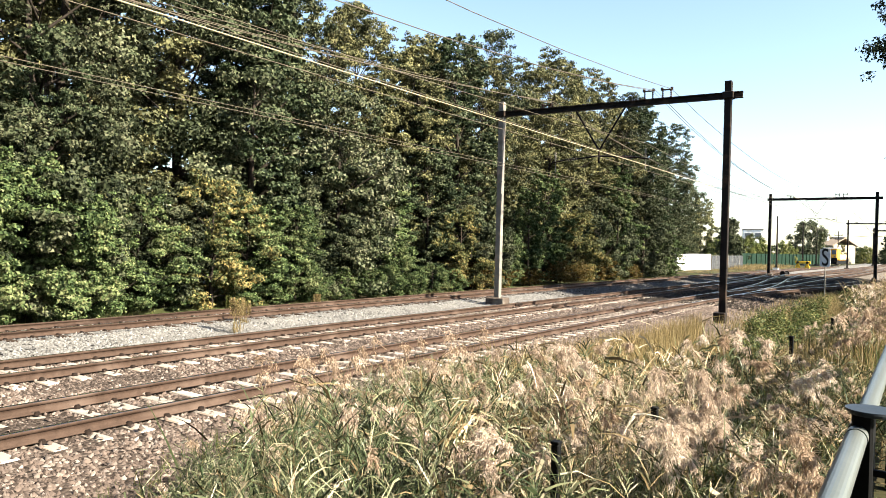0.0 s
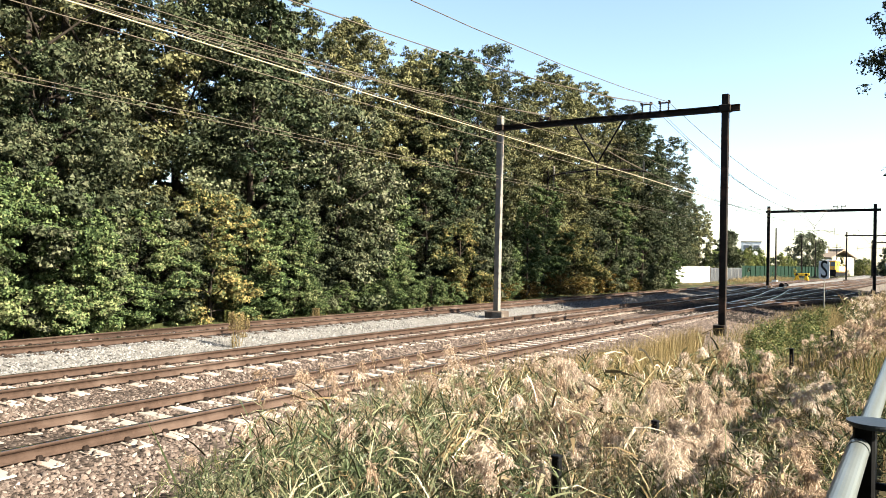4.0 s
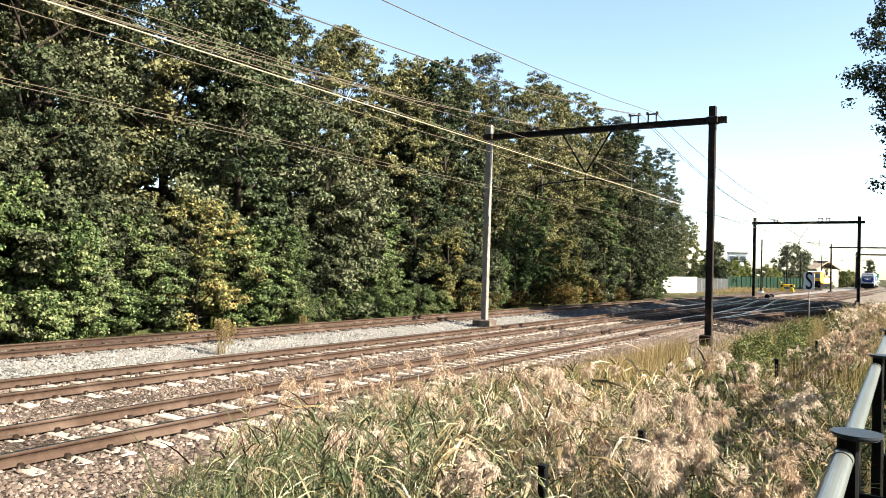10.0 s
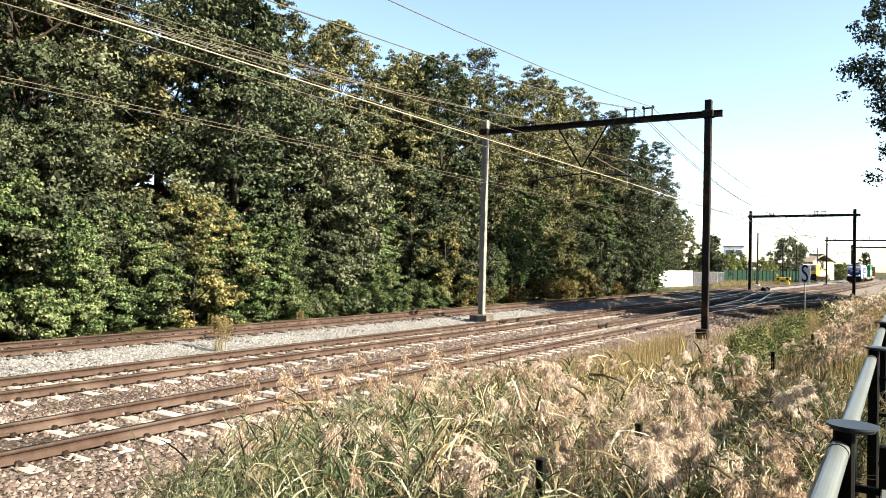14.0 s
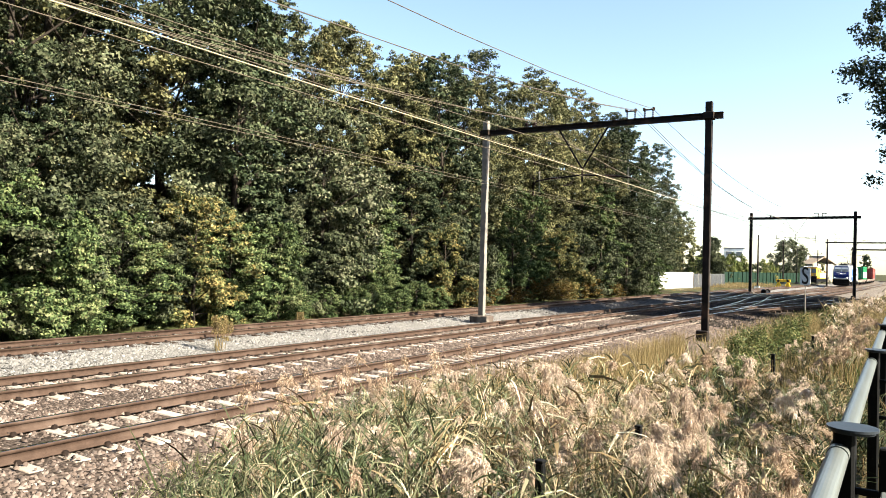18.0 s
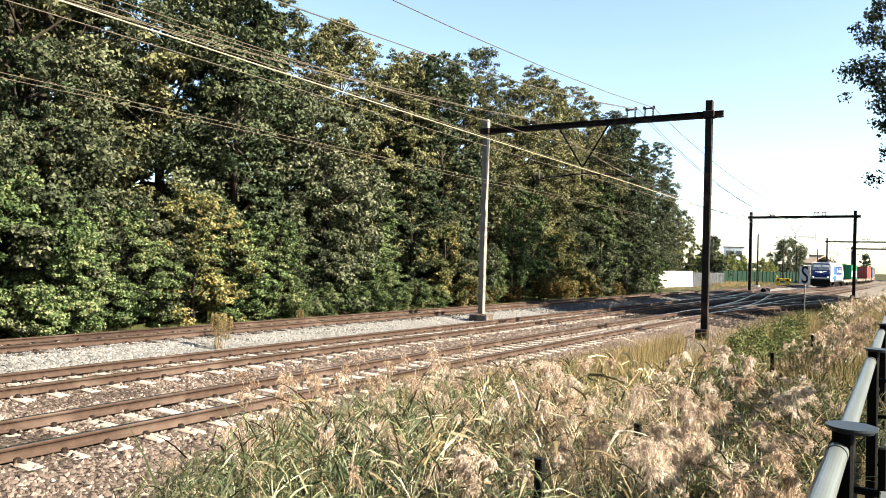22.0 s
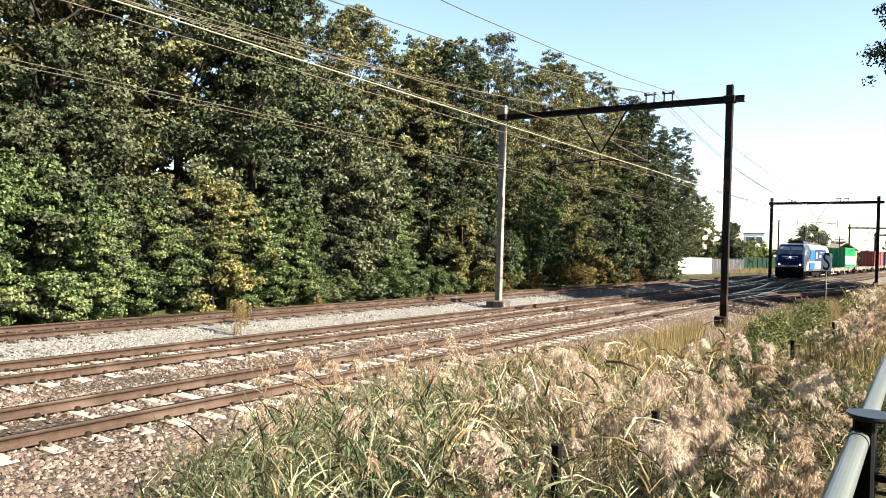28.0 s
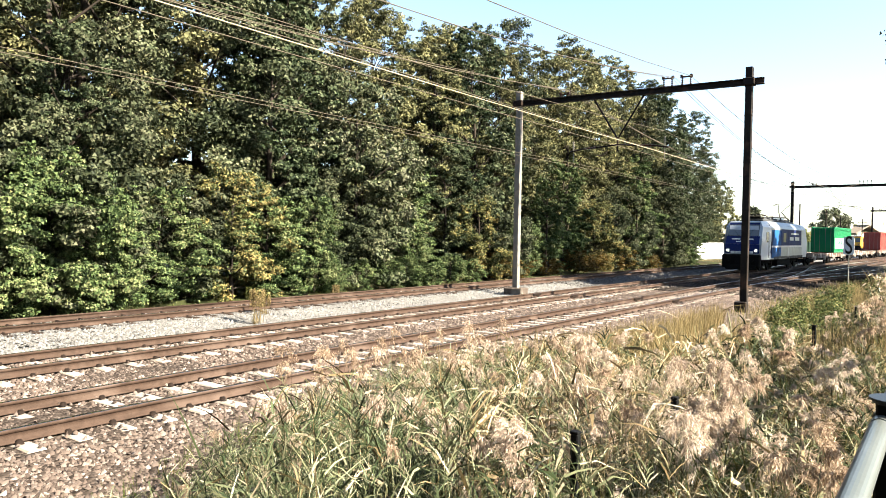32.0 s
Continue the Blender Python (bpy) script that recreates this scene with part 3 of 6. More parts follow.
for dx in (4.05, 0.0):
    lit = "bright copper contact wire over the running track"
    mt, rw = (COPPER, 0.014) if dx else (WIREDARK, 0.009)
    zc = 6.03 if dx else 5.78
    wire("contact_wire", dx + 0.22, zc, 0.06, rw, mt, lit)
    wire("contact_wire", dx + 0.30, zc - (0 if dx else 0.14), 0.03, 0.009, WIREDARK, "dull copper contact wire over the running track")
    if dx:
        wire("messenger_wire", dx - 0.22, 5.95, 0.06, 0.010, WIREDARK, "thin grey wire over the running track")
        wire("messenger_wire", dx + 0.1, 7.0, 0.75, 0.009, WIREDARK, "sagging grey messenger wire above the track")
for dx, z, sag in ((4.35, 9.2, 2.2), (4.5, 9.2, 2.28), (5.15, 9.2, 1.55), (-0.6, 9.2, 1.45), (-0.45, 9.2, 1.65), (-0.3, 9.2, 1.75)):
    wire("feeder_wire", dx, z, sag, 0.012, WIREDARK, "grey feeder wire slung from gantry to gantry")


# ---- woods ----
def leaf_cloud(rng, centres, radii, n, leaf, flat=0.75, shell=0.7, three=False):
    """Folded leaves on the skins of many clumps: verts and quads."""
    centres, radii = np.asarray(centres), np.asarray(radii)
    w = radii ** 2
    k = rng.choice(len(centres), n, p=w / w.sum())
    d = rng.normal(size=(n, 3))
    d[:, 2] += 0.25
    d /= np.linalg.norm(d, axis=1)[:, None]
    rr = radii[k] * (shell + (1.08 - shell) * rng.random(n) ** 0.6)
    p = centres[k] + d * rr[:, None] * [1, 1, flat]
    nrm = 0.9 * d + rng.normal(0, 0.55, (n, 3)) + [0, 0, 0.4]
    nrm /= np.linalg.norm(nrm, axis=1)[:, None]
    u = np.cross(nrm, rng.normal(size=(n, 3)))
    u /= np.linalg.norm(u, axis=1)[:, None]
    v = np.cross(nrm, u)
    s = leaf * rng.uniform(0.6, 1.35, (n, 1))
    a = p - u * s * 0.5
    b = p + v * s * 0.3 + nrm * s * 0.08
    c = p + u * s * 0.55 - nrm * s * 0.1
    e = p - v * s * 0.3 + nrm * s * 0.08
    if three:
        return np.stack([p - u * s * 0.42 - v * s * 0.40, p - u * s * 0.36 + v * s * 0.44, p + u * s * 0.44 - nrm * s * 0.1], 1).reshape(-1, 3), np.arange(3 * n).reshape(n, 3)
    verts = np.stack([a, b, c, e], 1).reshape(-1, 3)
    return verts, np.arange(4 * n).reshape(n, 4)


def sprays(rng, centres, radii, each, size=0.39):
    """Each clump carries its leaves on flat sprays, with dark hollows between them."""
    cs, rs = [], []
    for c, r in zip(centres, radii):
        for k in range(each):
            d = rng.normal(size=3) + [0, 0, 0.2]
            d /= np.linalg.norm(d)
            cs.append(np.array(c) + d * r * rng.uniform(0.45, 1.0))
            rs.append(r * size * rng.uniform(0.6, 1.3))
    return cs, rs


def limb(a, b, r0, r1, rng, bend=0.15, n=6):
    a, b = np.array(a, float), np.array(b, float)
    t = np.linspace(0, 1, n)[:, None]
    off = rng.normal(0, bend, 3) * np.linalg.norm(b - a) * 0.3
    pts = a + (b - a) * t + off * (t * (1 - t) * 4)
    return tube(pts, np.linspace(r0, r1, n), 5)


def make_tree(name, seed, height, radius, base, leaves, leaf, bark, foliage, clumps=34, lean=0.0, narrow=1.0, big=0.34, each=9, three=True, flat=0.5, core=5):
    """Tapered trunk with limbs, and a crown of leaf clumps with gaps and an uneven outline."""
    rng = np.random.default_rng(seed)
    t = empty(name, Matrix(), "tree", "tree")
    trunk = [limb((0, 0, -0.3), (lean, 0.1, height * 0.82), 0.013 * height + 0.03, 0.025, rng, 0.05, 9)]
    cs, rs = [], []
    for k in range(clumps):
        f = (k + rng.random()) / clumps
        z = base + (height - base) * f ** 0.9
        prof = math.sin(math.pi * min(1, 0.16 + 0.78 * f)) ** 0.7 * narrow
        a = k * 2.4 + rng.uniform(-0.5, 0.5)
        q = radius * prof * (0.35 + 0.6 * rng.random())
        c = (lean * f + q * math.cos(a), q * math.sin(a), z)
        cs.append(c), rs.append(radius * big * rng.uniform(0.55, 1.25) * (1.1 - 0.45 * f))
        if k % 2 == 0:
            trunk.append(limb((lean * f * 0.7, 0, max(0.4, z - 0.3 * radius - 0.1 * height * f)), c, 0.004 * height * (1.2 - f) + 0.012, 0.008, rng, 0.2, 5))
    v, f = merge(trunk)
    raw("trunk", v, f, bark, t, smooth=True)
    inner = leaf_cloud(rng, cs, np.array(rs) * 0.42, max(400, leaves // core), leaf * 1.2, 0.8, 0.0, three)
    cs, rs = sprays(rng, cs, rs, each)
    v, f = merge([leaf_cloud(rng, cs, rs, leaves, leaf, flat, 0.15, three), inner])
    raw("crown", v, f, foliage, t)
    return t


OAK = leafy("oak_leaves", [(0.020, 0.029, 0.015), (0.057, 0.075, 0.038), (0.114, 0.135, 0.072), (0.200, 0.210, 0.125)], 0.05, 0.6, 0.2, 0.03, 0.45)
OLIVE = leafy("turning_leaves", [(0.060, 0.068, 0.031), (0.140, 0.150, 0.068), (0.245, 0.245, 0.114), (0.380, 0.355, 0.170)], 0.04, 0.6, 0.2, 0.03, 0.4)
BLUISH = leafy("alder_leaves", [(0.019, 0.033, 0.016), (0.050, 0.077, 0.037), (0.104, 0.138, 0.070), (0.195, 0.220, 0.125)], 0.04, 0.6, 0.15, 0.03, 0.5)
PALELEAF = leafy("dogwood_leaves", [(0.030, 0.046, 0.020), (0.090, 0.118, 0.056), (0.185, 0.205, 0.116), (0.320, 0.325, 0.215)], 0.04, 0.55, 0.1, 0.04, 0.6)
GOLD = leafy("golden_leaves", [(0.042, 0.066, 0.025), (0.115, 0.140, 0.056), (0.270, 0.240, 0.090), (0.450, 0.345, 0.130)], 0.08, 0.5, 0.2, 0.03, 0.6)
LIME = leafy("hazel_leaves", [(0.028, 0.050, 0.019), (0.072, 0.118, 0.043), (0.152, 0.212, 0.080), (0.275, 0.300, 0.140)], 0.04, 0.6, 0.2, 0.03, 0.6)
RUSTLEAF = leafy("bramble_leaves", [(0.060, 0.070, 0.016), (0.140, 0.100, 0.025), (0.230, 0.130, 0.030), (0.11, 0.11, 0.03)], 0.3, 0.5, 0.2, 0.05)

# brighter leaf tones: the sun on the far bushes is in the colour
FARGREEN = leafy("sunlit_bush_leaves", [(0.10, 0.14, 0.04), (0.19, 0.23, 0.07), (0.31, 0.33, 0.11), (0.44, 0.40, 0.16)], 0.2, 0.6, 0.25, 0.03, 0.3)

PROTO = {}


def proto(key, *a, **k):
    PROTO[key] = make_tree(*a, **k)
    PROTO[key].matrix_world = Matrix.Translation((0, 0, 0))
    return PROTO[key]


proto("oak_a", "tree", 11, 18, 4.4, 1.6, 48000, 0.135, BARK, OAK, 66, big=0.32)
proto("oak_b", "tree", 12, 17, 4.2, 1.0, 46000, 0.135, BARK, OAK, 76, 0.6, big=0.28)
proto("olive_a", "tree", 13, 18, 4.0, 1.6, 46000, 0.135, BARK, OLIVE, 66, big=0.31)
proto("olive_b", "tree", 14, 16, 3.8, 0.8, 45000, 0.135, BARK, OLIVE, 78, -0.5, big=0.28)
proto("alder", "tree", 15, 14, 3.4, 0.6, 40000, 0.145, BARK, BLUISH, 84, 0.3, 0.85, big=0.28)
proto("pale", "shrub", 16, 8, 3.4, 0.4, 36000, 0.12, BARK, PALELEAF, 46, big=0.29)
proto("bush_lime", "shrub", 17, 4.2, 2.4, 0.1, 26000, 0.095, BARK, LIME, 36, big=0.30)
proto("bush_gold", "shrub", 18, 4.6, 2.2, 0.1, 24000, 0.095, BARK, GOLD, 36, big=0.31)
proto("bush_oak", "shrub", 19, 5.0, 2.6, 0.1, 30000, 0.098, BARK, OAK, 38, big=0.30)
proto("bramble", "shrub", 20, 1.7, 1.6, 0.05, 4000, 0.10, BARK, RUSTLEAF, 26, big=0.3)
proto("sapling", "shrub", 21, 7.5, 2.2, 0.3, 32000, 0.10, BARK, LIME, 40, big=0.30)
proto("path_oak", "tree", 28, 22.0, 5.6, 7.2, 41000, 0.20, BARK, OAK, 110, big=0.28, flat=0.7, core=7)
proto("high_oak", "tree", 31, 21, 4.4, 12.5, 22000, 0.42, BARK, OAK, 50, big=0.34)
proto("back_oak", "tree", 22, 18, 4.6, 1.0, 12000, 0.70, BARK, OAK, 50, big=0.32)
proto("tall_oak", "tree", 29, 20, 5.0, 7.5, 15000, 0.66, BARK, OAK, 44, big=0.32)
proto("rear_oak", "tree", 30, 18, 4.6, 1.0, 17000, 0.34, BARK, OAK, 60, big=0.34)
proto("far_oak", "tree", 23, 16, 4.4, 1.0, 7000, 0.5, BARK, OAK, 50, flat=0.8)
proto("far_olive", "tree", 24, 16, 4.0, 1.0, 7000, 0.46, BARK, OLIVE, 50, flat=0.8)
proto("far_alder", "tree", 25, 14, 3.4, 0.4, 6500, 0.45, BARK, BLUISH, 44, 0, 0.85, flat=0.8)
# far_round: grey-green leaf tones stand in for the haze before it
proto("far_round", "tree", 32, 11.0, 5.0, 1.2, 17000, 0.30, BARK, PALELEAF, 80, big=0.30, flat=0.75)
proto("far_dark", "tree", 33, 8.8, 2.5, 0.2, 15000, 0.22, BARK, OAK, 70, big=0.42, flat=0.8, core=6)
proto("far_bush", "shrub", 26, 5, 2.8, 0.1, 5000, 0.28, BARK, FARGREEN, 30, flat=0.8)
proto("far_bush_dark", "shrub", 27, 5, 2.8, 0.1, 3500, 0.34, BARK, OAK, 30, flat=0.8)

LABELS = {
    "rear_oak": ("dark oak standing behind the wood edge", "tree"),
    "high_oak": ("unseen slim high-crowned oak by the path, shading the tracks", "tree"),
    "tall_oak": ("unseen tall high-crowned oak by the path, shading the tracks", "tree"),
    "path_oak": ("tall oak with a dark spreading crown beside the path", "tree"),
    "oak_a": ("tall dark green oak in the dense lineside wood", "tree"), "oak_b": ("broad dark green oak at the wood edge", "tree"),
    "olive_a": ("tall tree with leaves turning olive and yellow", "tree"), "olive_b": ("olive-yellow birch in early autumn colour", "tree"),
    "alder": ("slender blue-green alder at the wood edge", "tree"), "pale": ("large shrub with pale glossy green leaves", "shrub"),
    "bush_lime": ("light green hazel bush beside the siding", "shrub"), "bush_gold": ("bush with golden yellow autumn leaves", "shrub"),
    "bush_oak": ("dark green bush beside the siding", "shrub"), "bramble": ("low bramble thicket with rust-red leaves", "shrub"),
    "back_oak": ("unseen dark oak that closes the place and cuts light", "tree"), "far_oak": ("distant broad green tree beyond the yard", "tree"), "far_olive": ("distant olive-green tree beyond the yard", "tree"),
    "far_round": ("distant round-crowned tree beyond the depot", "tree"), "far_dark": ("dark dense tree beside the white wall", "tree"),
    "far_alder": ("distant dark pointed tree beside the line", "tree"), "far_bush": ("distant light green bush behind the fence", "shrub"), "far_bush_dark": ("distant dark green bush behind the fence", "shrub"),
    "sapling": ("young light green tree at the wood edge", "shrub")}
USED = set()


def plant(key, x, y, s=1.0, sz=1.0, rng=random.Random(4), z=None, group="lineside wood"):
    m = Matrix.Translation((x, y, float(ground_z(x, y)) if z is None else z)) @ Matrix.Rotation(rng.uniform(0, 6.28), 4, "Z") @ Matrix.Diagonal((s, s, s * sz, 1))
    if key in USED:
        ob = copy_thing(PROTO[key], Matrix())
    else:
        ob = PROTO[key]
        USED.add(key)
    ob.matrix_world = m
    lab, cat = LABELS[key]
    return tagged(ob, lab, cat, group)


RW = random.Random(8)
# tall back row: (kind, y, depth behind the wood edge, scale)
TALL = [("back_oak", -9, 8, 1.0), ("back_oak", -4, 4, 0.95), ("back_oak", 1, 6, 1.05), ("oak_a", 5, 3.5, 1.0), ("olive_a", 9.5, 7, 1.12), ("oak_b", 12, 3.5, 1.0), ("olive_a", 15, 6, 1.15),
        ("oak_a", 19, 5, 1.1), ("alder", 21.5, 3.0, 1.0), ("oak_b", 25, 6, 0.97), ("olive_b", 29, 5, 1.007), ("olive_a", 32.5, 6.5, 0.94), ("alder", 38.3, 2.5, 1.2), ("olive_b", 36, 4.5, 1.007), ("olive_a", 39.5, 6, 0.911),
        ("olive_b", 43, 4, 1.0), ("oak_a", 46.5, 5.5, 1.021), ("olive_a", 50, 5, 0.970), ("olive_b", 54, 4, 1.085), ("olive_a", 58, 6, 1.02), ("olive_a", 62.5, 5, 0.99), ("olive_b", 67, 5, 1.055),
        ("oak_b", 71, 4.5, 1.0), ("alder", 75, 3.5, 1.22), ("oak_a", 76.0, 5.2, 0.92), ("oak_b", 81.0, 2.9, 0.88), ("olive_a", 34.5, 8.5, 0.99), ("olive_b", 41.5, 8.0, 1.06)]
for k, y, d, s in TALL:
    plant(k, mid_x(y) - 9.6 - d, y, s * (1.12 if y < 26 else 1.10 if y > 56 else 1.0), RW.uniform(0.98, 1.06), RW)
for i in range(13):
    y = -6 + i * 8 + RW.uniform(-2, 2)
    plant("rear_oak", mid_x(y) - 9.6 - RW.uniform(10, 15), y, RW.uniform(0.95, 1.1), 1.0, RW)
plant("rear_oak", -36.5, 17.5, 1.0, 1.0, RW)
# front row of bushes and saplings
FRONT = [("bush_oak", 4.5, 1.2, 1.0), ("sapling", 6.5, 2.0, 1.05), ("bush_oak", 8.0, 1.6, 1.0), ("bush_oak", 10.6, 1.6, 1.25), ("alder", 11.5, 2.6, 0.66), ("bush_lime", 12.2, 0.9, 0.9), ("bush_lime", 14.3, 1.0, 0.95),
         ("bush_gold", 17.4, 0.9, 1.2), ("bush_oak", 15.8, 1.5, 0.9), ("bush_lime", 19.3, 0.9, 1.0), ("bush_lime", 21.8, 0.7, 0.95), ("pale", 26.0, 2.0, 1.3), ("bush_oak", 23.8, 1.8, 1.1), ("bush_lime", 29.0, 0.7, 0.7),
         ("sapling", 29.5, 2.4, 1.1), ("bush_gold", 35.6, 0.9, 1.0), ("alder", 34.5, 2.8, 0.7), ("bush_oak", 37.5, 1.3, 1.1), ("bush_lime", 41, 1.0, 0.8), ("sapling", 45, 1.4, 0.9), ("sapling", 49, 2.0, 1.2),
         ("bush_gold", 54, 1.8, 1.2), ("bush_oak", 58, 1.4, 1.3), ("sapling", 63, 2.0, 1.3), ("bush_oak", 69, 1.5, 1.4), ("bush_lime", 75, 1.3, 1.0)]
for k, y, d, s in FRONT:
    plant(k, mid_x(y) - 8.9 - d, y, s, RW.uniform(0.92, 1.1), RW)
for y, d, q in ((22.5, 0.1, 0.36), (24.6, 0.3, 0.42), (26.4, 0.1, 0.4), (28.2, 0.35, 0.45), (30.0, 0.1, 0.36), (32.0, 0.3, 0.42), (34.0, 0.1, 0.38)):
    plant("bush_lime", mid_x(y) - 9.0 - d, y, q, 0.85, RW)
for y in (36, 40, 44.5, 48.5, 52, 57, 62):
    plant("bramble", mid_x(y) - 8.8 - RW.uniform(0.2, 0.8), y + RW.uniform(-1, 1), RW.uniform(0.7, 1.1), 0.9, RW)
# trees beside the path; all but path_oak unseen, placed to shade the tracks
for k, x, y, s, sz in (("path_oak", 0.8, 50, 1.0, 1.08), ("high_oak", 5.0, 45.5, 0.85, 1.0), ("high_oak", 4.8, 59, 0.83, 1.0), ("tall_oak", 5.5, 62, 1.0, 0.90), ("tall_oak", 6.5, 77, 1.15, 0.82), ("tall_oak", 11, 70, 1.1, 0.98),
                       ("back_oak", 7.5, 89, 1.3, 0.85), ("back_oak", 12, 78, 1.3, 0.98), ("back_oak", 10.5, 86, 1.2, 0.98), ("back_oak", 4.4, 69, 1.0, 0.96), ("back_oak", 3.8, 76, 1.05, 0.88), ("back_oak", 4.6, 84, 1.1, 0.88)):
    plant(k, x, y, s, sz, RW, group="trees by the path")

for y, d, q in ((8.6, 0.4, 1.1), (10.2, 0.5, 1.15), (11.6, 0.3, 0.95)):
    plant("bush_lime", mid_x(y) - 9.3 - d, y, q, 1.05, random.Random(int(10 * y)))

# unseen trees, added behind the camera to block skylight and deepen the shade
for x, y, s in ((-26, -13, 1.1), (-19, -15, 1.25), (-13, -13, 1.2), (-7.5, -15, 1.3), (-2, -13, 1.2), (3, -15, 1.3), (8.5, -12, 1.2), (14, -9, 1.25), (-16, -22, 1.4), (-4, -22, 1.4), (7, -21, 1.4)):
    plant("back_oak", x, y, s, 1.0, RW, group="wood behind the path")

# ---- grasses and reeds ----
def ribbon(base, tip_dir, length, width, droop, rng, levels=(0, 0.35, 0.7, 1.0)):
    """Bent tapering blades: base (n,3), first direction (n,3), droop pulls the end down."""
    n = len(base)
    d = tip_dir / np.linalg.norm(tip_dir, axis=1)[:, None]
    side = np.cross(d, rng.normal(size=(n, 3)))
    side /= np.linalg.norm(side, axis=1)[:, None]
    vs = []
    for t in levels:
        p = base + d * (length * t)[:, None]
        p[:, 2] -= droop * length * t * t
        w = width * (1 - 0.92 * t ** 1.6) * 0.5
        vs += [p - side * w[:, None], p + side * w[:, None]]
    k = len(levels)
    v = np.stack(vs, 1).reshape(-1, 3)
    f = np.array([(2 * i, 2 * i + 1, 2 * i + 3, 2 * i + 2) for i in range(k - 1)])
    return v, (f[None] + 2 * k * np.arange(n)[:, None, None]).reshape(-1, 4)


def upright(rng, n, lean):
    d = rng.normal(0, lean, (n, 3))
    d[:, 2] = 1
    return d


REEDLEAF = leafy("reed_leaves", [(0.016, 0.026, 0.012), (0.047, 0.070, 0.031), (0.098, 0.130, 0.060), (0.178, 0.208, 0.107), (0.335, 0.338, 0.198), (0.68, 0.64, 0.46)], 0.1, 0.4, 0.0, 0.06, 0.5)
STRAWREED = leafy("straw_reed_leaves", [(0.036, 0.030, 0.014), (0.115, 0.088, 0.042), (0.27, 0.20, 0.10), (0.52, 0.39, 0.22), (0.95, 0.80, 0.56), (0.10, 0.12, 0.045)], 0.2, 0.5, 0.0, 0.04, 0.5)
PLUME = leafy("reed_plumes", [(0.44, 0.33, 0.25), (0.74, 0.58, 0.455), (1.08, 0.90, 0.73), (1.40, 1.25, 1.08)], 0.45, 0.6, 0.0, 0.02, 0.7)
BROWNPLUME = leafy("brown_reed_plumes", [(0.30, 0.205, 0.14), (0.52, 0.375, 0.265), (0.80, 0.61, 0.45), (1.08, 0.90, 0.70)], 0.45, 0.6, 0.0, 0.02, 0.7)
STRAW = leafy("dry_grass", [(0.13, 0.095, 0.038), (0.38, 0.28, 0.125), (0.66, 0.52, 0.28), (0.19, 0.17, 0.065)], 0.45, 0.6, 0.0, 0.02)
GREENGRASS = leafy("green_grass", [(0.045, 0.075, 0.018), (0.095, 0.130, 0.030), (0.17, 0.19, 0.05), (0.28, 0.25, 0.09)], 0.4, 0.5, 0.0, 0.04)
WEED = leafy("weed_leaves", [(0.030, 0.052, 0.016), (0.085, 0.125, 0.040), (0.205, 0.250, 0.085), (0.450, 0.425, 0.170)], 0.3, 0.45, 0.1, 0.05)


def sight(x, y):
    """Height cap for the tops, fitted to the camera's view so the rails stay in sight."""
    a = np.degrees(np.arctan2(-np.asarray(x, float), np.asarray(y, float)))
    slope = 0.272 - 0.03 * smooth(24, 32, a) + 0.045 * smooth(48, 53, a) + 0.07 * smooth(54, 63, a)
    return np.minimum(2.5 - slope * np.abs(x), 1.5 + 0.7 * smooth(1.9, 3.0, np.abs(x)))


def clump(x, y):
    """Uneven stands: 0 where the reeds are tall, 1 in the gaps."""
    v = np.sin(1.9 * x + 0.7) * np.sin(1.3 * y + 0.4 * x) + 0.6 * np.sin(0.7 * y - 1.1 * x + 2.0)
    return np.clip(0.5 - 0.45 * v, 0, 1)


def reed_bed(name, n, xr, yr, seed, leaves, leaf_len, leaf_w, label, material, keep=None):
    rng = np.random.default_rng(seed)
    x, y = rng.uniform(xr[0], xr[1], n), rng.uniform(yr[0], yr[1], n)
    if keep is not None:
        k = keep(x, y, rng)
        x, y = x[k], y[k]
        n = len(x)
    z = ground_z(x, y)
    top = np.minimum(sight(x, y) - 0.03 - rng.uniform(0.0, 0.5, n) - 0.45 * clump(x, y), z + 2.1)
    h = np.maximum(top - z, 0.35)
    base = np.stack([x, y, z - 0.03], 1)
    d = upright(rng, n, 0.2)
    geo = [ribbon(base, d, h, np.full(n, 0.010), np.full(n, 0.03), rng)]
    dn = d / np.linalg.norm(d, axis=1)[:, None]
    for k in range(leaves):
        f = rng.uniform(0.25, 1.0, n) ** 0.7
        p = base + dn * (h * f)[:, None]
        a = rng.uniform(0, 6.28, n)
        td = np.stack([np.cos(a), np.sin(a), rng.uniform(0.3, 2.6, n)], 1)
        ln = leaf_len * rng.uniform(0.5, 1.35, n)
        geo.append(ribbon(p, td, ln, leaf_w * rng.uniform(0.5, 1.3, n), rng.uniform(0.15, 0.9, n), rng))
    v, f = merge(geo)
    return tagged(raw(name, v, f, material), label, "reeds", kind="stuff")


